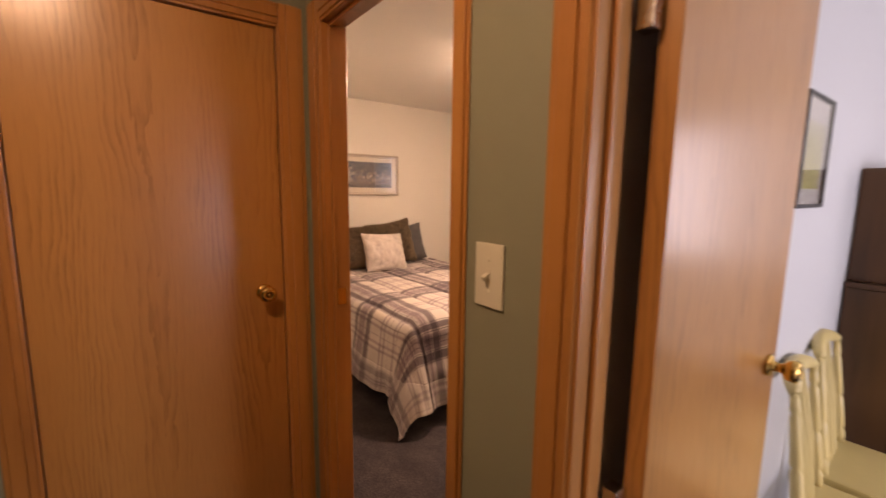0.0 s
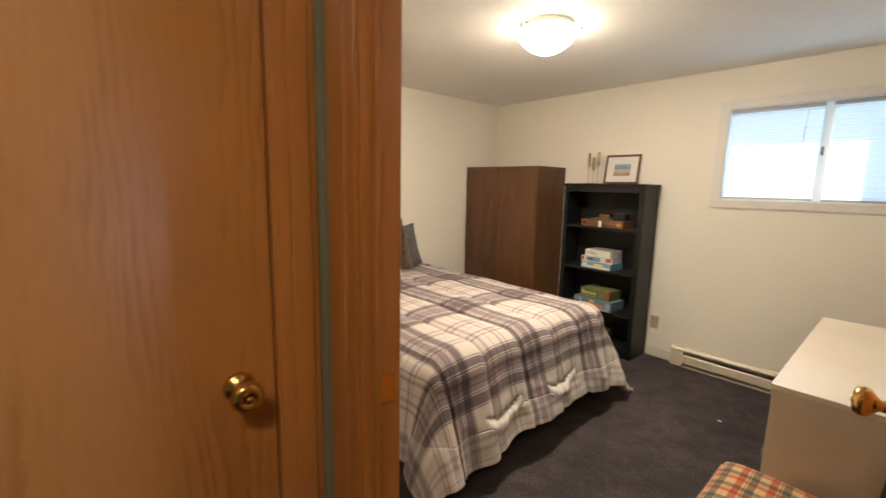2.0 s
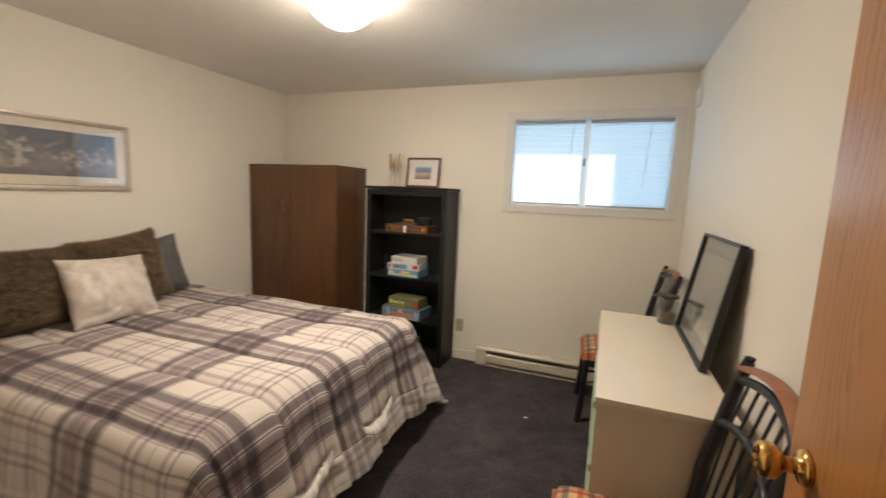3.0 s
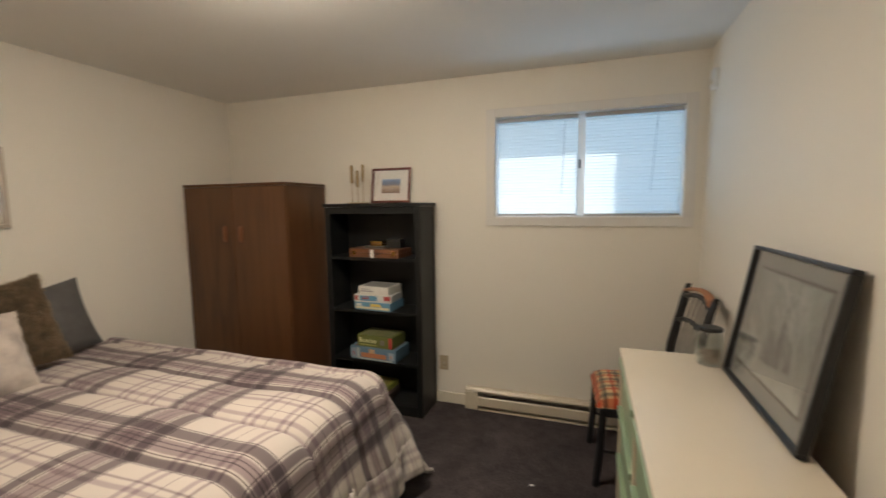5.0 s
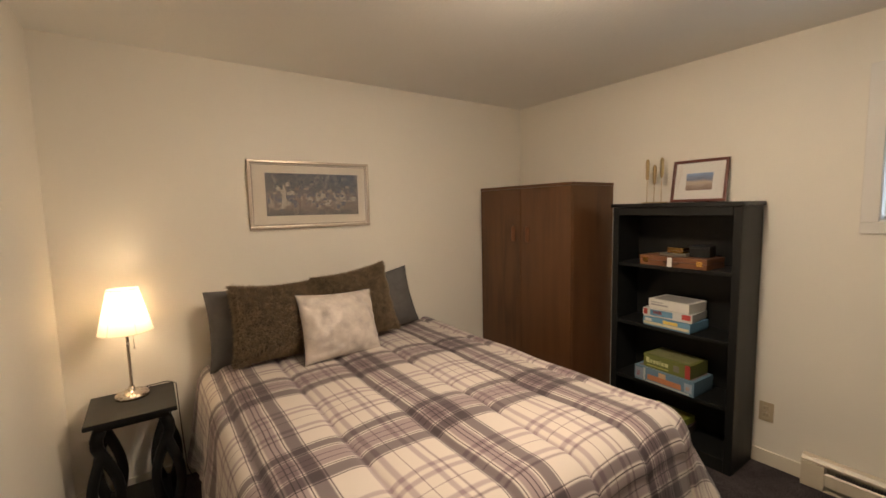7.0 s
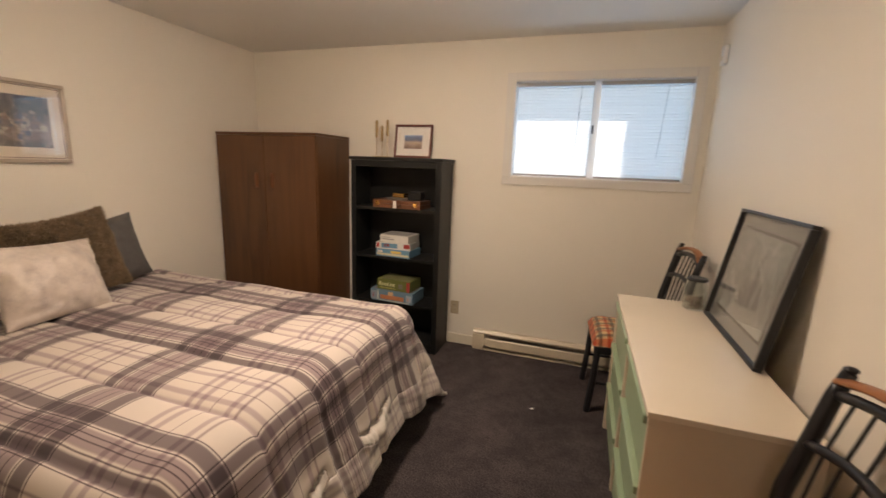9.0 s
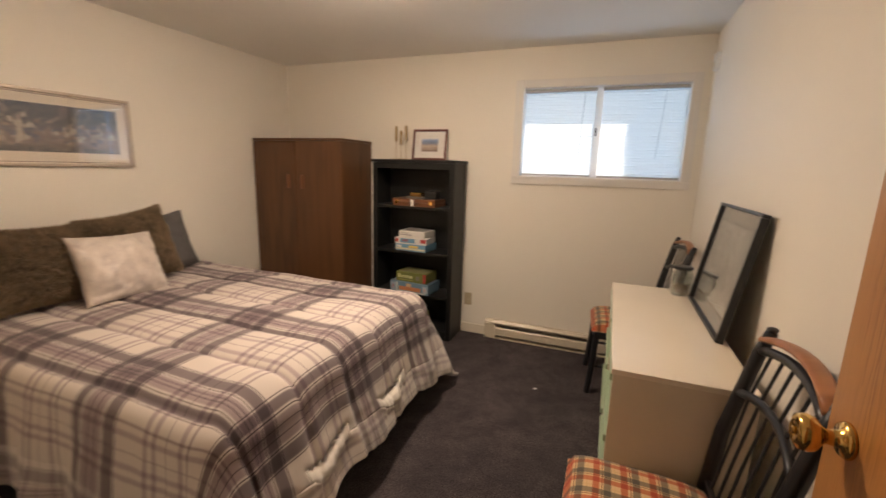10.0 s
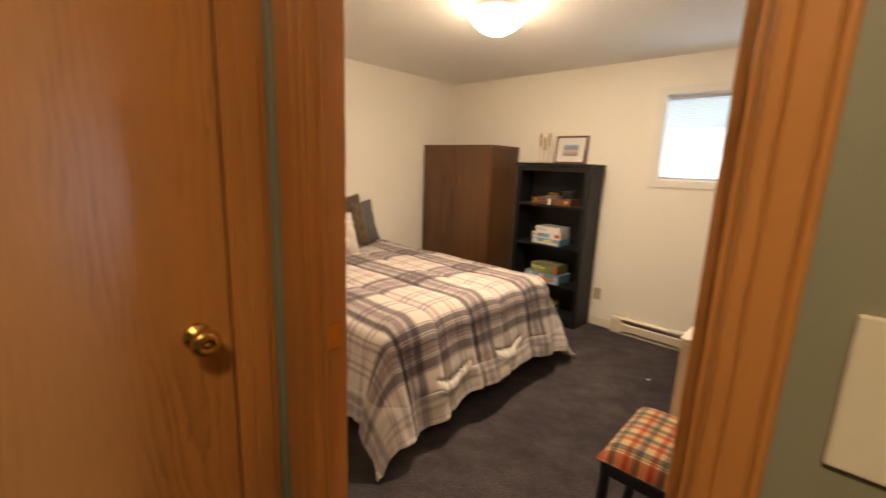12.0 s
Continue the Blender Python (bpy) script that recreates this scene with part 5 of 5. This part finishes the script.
def games_case():
    t = thing("wooden_case", pose(1.560, 3.250, 1.1605, 0, 0, -3), "brown wooden games case with brass latches", "case")
    wood = timber("case_wood", (0.20, 0.085, 0.038), (0.10, 0.040, 0.018), 0.35, across="YZ")
    part("lower_shell", box(-0.205, 0.205, -0.105, 0.105, 0, 0.032, 0.003), wood, t)
    part("upper_shell", box(-0.205, 0.205, -0.105, 0.105, 0.033, 0.062, 0.003), wood, t)
    for x in (-0.165, 0.165):
        part("latch", box(x - 0.016, x + 0.016, -0.109, -0.1045, 0.018, 0.048, 0.001), M_BRASS, t, "brass latch")
    part("handle", rod([(-0.045, -0.106, 0.030), (-0.040, -0.120, 0.026), (0.040, -0.120, 0.026), (0.045, -0.106, 0.030)], 0.005, 8), plain("brown_leather", (0.10, 0.05, 0.03), 0.5), t)
    part("paper_tag", box(-0.014, 0.014, -0.1265, -0.1255, 0.002, 0.060), M_WHITEMAT, t, "white paper tag")


games_case()
t = thing("small_box_stack", pose(1.545, 3.250, 1.2235, 0, 0, -5), "flat dark tray with small gilt box", "box")
part("tray", box(-0.085, 0.085, -0.06, 0.06, 0, 0.016, 0.003), plain("grey_tray", (0.16, 0.15, 0.13), 0.3, 0.4), t)
part("gilt_box", box(-0.045, 0.055, -0.045, 0.045, 0.0165, 0.050, 0.003), M_BRASS, t, "gilt metal box")
part("gilt_band", box(-0.046, 0.056, -0.046, 0.046, 0.031, 0.035, 0.001), plain("dark_band", (0.10, 0.05, 0.02), 0.4), t)
t = thing("black_box", pose(1.680, 3.260, 1.2235, 0, 0, 4), "small black box on the wooden case", "box")
part("body", box(-0.055, 0.055, -0.05, 0.05, 0, 0.055, 0.003), M_BLACKWOOD, t)
part("lid", box(-0.057, 0.057, -0.052, 0.052, 0.0555, 0.066, 0.003), M_BLACKWOOD, t)
t = part("carpet_scrap", lathe([(0, 0.0), (0.011, 0.001), (0.008, 0.004), (0, 0.005)], 7), M_WHITEMAT)
t.matrix_basis = pose(2.755, 2.642, 0.001, 0, 0, 30) @ Matrix.Diagonal((1.3, 0.6, 1, 1))
tagged(t, "small white paper scrap on the carpet", "scrap")


# ---- the dining room beyond the second doorway ----
framed("dining_picture", 0.30, 0.345, pose(RX + 0.116, 1.12, 1.46, 0, 0, 90), M_BLACKMETAL, M_WHITEMAT, landscape("yellow_flower_print", 0.345, [(0.2, (0.6, 0.55, 0.2)), (0.6, (0.62, 0.60, 0.35)), (0.8, (0.70, 0.68, 0.55))], (0.35, 0.40, 0.12), 1.0, 0.5), (0.06, 0.06, 0.06, 0.08), 0.012, 0.016, "black framed yellow flower print on the wall", "picture")
M_YELLOW = plain("pale_yellow_paint", (0.66, 0.52, 0.22), 0.35, vary=0.08, scale=14, bump=0.08)


def painted_chair(m):
    t = thing("painted_chair", m, "pale yellow painted wooden chair in the dining room", "chair", "yellow dining chairs")
    part("seat", box(-0.20, 0.20, -0.20, 0.20, 0.430, 0.462, 0.010), M_YELLOW, t)
    for x in (-0.165, 0.165):
        for y in (-0.165, 0.165):
            part("leg", rod([(x * 1.12, y * 1.12, 0), (x, y, 0.431)], [0.013, 0.019], 10), M_YELLOW, t, "", True)
    for y in (-0.172, 0.172):
        turned = [(0, 0.016), (0.10, 0.019), (0.13, 0.013), (0.16, 0.019), (0.42, 0.017), (0.45, 0.012), (0.48, 0.017), (0.80, 0.014), (0.83, 0.010), (0.86, 0.014), (1.0, 0.012)]
        part("back_post", rod([(-0.185 - 0.055 * f, y * (1 - 0.08 * f), 0.46 + 0.45 * f) for f, w in turned], [w for f, w in turned], 10), M_YELLOW, t, "", True)
    crest = [(-0.238 - 0.030 * (1 - k * k), 0.172 * k, 0.905 + 0.030 * (1 - k * k)) for k in (-1.0, -0.75, -0.5, -0.25, 0.0, 0.25, 0.5, 0.75, 1.0)]
    part("crest_rail", rod(crest, [0.015, 0.022, 0.026, 0.028, 0.029, 0.028, 0.026, 0.022, 0.015], 10, None, 1.0), M_YELLOW, t, "", True)
    for y in (-0.10, -0.035, 0.035, 0.10):
        part("spindle", rod([(-0.185, y * 0.8, 0.46), (-0.215, y * 0.92, 0.68), (-0.262, y, 0.920)], [0.007, 0.010, 0.007], 8), M_YELLOW, t)
    for y in (-0.17, 0.17):
        part("stretcher", rod([(-0.17, y, 0.20), (0.17, y, 0.20)], 0.009, 8), M_YELLOW, t)
    return t


yc = painted_chair(pose(4.100, 1.150, 0, 0, 0, 4))
copy_thing(yc, pose(4.078, 1.585, 0, 0, 0, 2))
side = thing("sideboard", pose(3.806, 1.92, 0), "tall dark brown sideboard against the dining wall", "sideboard")
part("body", box(0, 0.40, 0, 1.10, 0.06, 1.10, 0.006), M_WALNUT, side)
part("top", box(-0.0, 0.42, -0.015, 1.115, 1.101, 1.125, 0.004), M_WALNUT, side)
part("plinth", box(0.02, 0.37, 0.02, 1.08, 0, 0.059, 0.002), M_WALNUT, side)
part("hutch", box(0, 0.26, 0.02, 1.08, 1.126, 1.62, 0.006), M_WALNUT, side)
for y in (0.03, 0.56):
    d = part("door", box(0.401, 0.418, y, y + 0.50, 0.10, 1.07, 0.004), M_WALNUT, side)
    part("handle", rod([(0.419, y + 0.06, 0.60), (0.435, y + 0.06, 0.62), (0.435, y + 0.06, 0.70), (0.419, y + 0.06, 0.72)], 0.006, 8), M_BLACKMETAL, d)

# unseen fence added outside, its gap letting sun on to part of the blinds
M_FENCE = plain("grey_fence_boards", (0.22, 0.19, 0.16), 0.85, vary=0.25, scale=4, bump=0.4, fine=80, stretch=(1, 1, 0.1))
fence = thing("shade_fence", Matrix.Identity(4), "unseen weathered board fence added to shape the sun patch", "fence")
x = -1.53
while x < 7.0:
    if x + 0.145 < 2.72 or x > 3.39:
        part("board", box(x, x + 0.140, 4.60, 4.62, 0.951, 3.15 + random.uniform(-0.02, 0.02), 0.003), M_FENCE, fence)
    x += 0.147
for a, b in ((-1.53, 2.578), (3.468, 7.0)):
    for z in (1.3, 2.7):
        part("rail", box(a, b, 4.621, 4.66, z, z + 0.09, 0.003), M_FENCE, fence)


# bare branches drawn on the large print
def branches(parent, w, h):
    rnd = random.Random(11)
    bm = bmesh.new()
    def twig(x, z, a, l, t, deep):
        steps = 6
        for k in range(steps):
            a += rnd.uniform(-0.22, 0.22)
            nx, nz = x + math.cos(a) * l / steps, z + math.sin(a) * l / steps
            if not (-w / 2 < nx < w / 2 and 0 < nz < h):
                return
            sx, sz = -math.sin(a) * t, math.cos(a) * t
            bm.faces.new([bm.verts.new((px, 0, pz)) for px, pz in ((x - sx, z - sz), (nx - sx, nz - sz), (nx + sx, nz + sz), (x + sx, z + sz))])
            x, z = nx, nz
            if deep and k > 1:
                twig(x, z, a + rnd.choice((-1, 1)) * rnd.uniform(0.5, 1.1), l * 0.5, t * 0.65, deep - 1)
    for _ in range(9):
        twig(rnd.uniform(-w / 2, w / 2), rnd.uniform(0.02, h * 0.5), rnd.uniform(0.4, 2.7), rnd.uniform(0.16, 0.30), rnd.uniform(0.0012, 0.0024), 2)
    ob = part("drawn_branches", bm, plain("pale_ink", (0.50, 0.52, 0.50), 0.7, vary=0.2, scale=30, bump=0.0), parent, "pale drawn bare branches")
    ob.matrix_basis = pose(0, -0.0125, 0.085)
    tagged(ob, kind="stuff")


branches(big_picture, 0.485, 0.365)


def rock_spires(parent):
    """Dark ragged rock towers over a pale slope, printed in the middle of the large picture."""
    rnd = random.Random(8)
    ink = plain("dark_rock_ink", (0.055, 0.058, 0.055), 0.7, vary=0.5, scale=45, bump=0.0)
    for cx, base, top, wide in ((0.035, 0.07, 0.30, 0.040), (-0.035, 0.06, 0.17, 0.050), (0.115, 0.08, 0.21, 0.026)):
        bm = bmesh.new()
        left, right = [], []
        for k in range(13):
            f = k / 12
            half = wide * (1 - 0.72 * f ** 1.3) * rnd.uniform(0.78, 1.15)
            z = base + (top - base) * f
            left.append(bm.verts.new((cx - half, 0, z)))
            right.append(bm.verts.new((cx + half * rnd.uniform(0.8, 1.1), 0, z)))
        for k in range(12):
            bm.faces.new((left[k], right[k], right[k + 1], left[k + 1]))
        ob = part("printed_spire", bm, ink, parent, "dark printed rock tower")
        ob.matrix_basis = pose(0, -0.0122, 0.085)


rock_spires(big_picture)


def town_shapes(parent, w, h):
    """Small flat roofs, walls and a spire printed across the middle of the wall picture."""
    rnd = random.Random(21)
    tones = [plain("printed_tone", c, 0.6, vary=0.3, scale=70, bump=0.0) for c in ((0.34, 0.27, 0.21), (0.20, 0.14, 0.12), (0.42, 0.36, 0.29), (0.10, 0.11, 0.15))]
    for k, tone in enumerate(tones):
        bm = bmesh.new()
        for _ in range(34):
            x, z = rnd.uniform(-w / 2, w / 2 - 0.03), h * rnd.triangular(0.06, 0.72, 0.34)
            bw, bh = rnd.uniform(0.008, 0.034), rnd.uniform(0.006, 0.026)
            top = rnd.uniform(0.2, 0.8)
            if z + bh * 1.4 > h or x + bw > w / 2:
                continue
            bm.faces.new([bm.verts.new((px, -0.0001 * k, pz)) for px, pz in ((x, z), (x + bw, z), (x + bw, z + bh), (x + bw * top, z + bh * 1.35), (x, z + bh))])
        if k == 2:
            bm.faces.new([bm.verts.new((px, -0.0004, pz)) for px, pz in ((-0.22, 0.06), (-0.18, 0.06), (-0.19, 0.15), (-0.20, 0.215), (-0.21, 0.15))])
        ob = part("printed_shapes", bm, tone, parent, "printed roofs and walls")
        ob.matrix_basis = pose(0.010, -0.0098, 0.086)
        tagged(ob, kind="stuff")


town_shapes(town_picture, 0.615, 0.270)
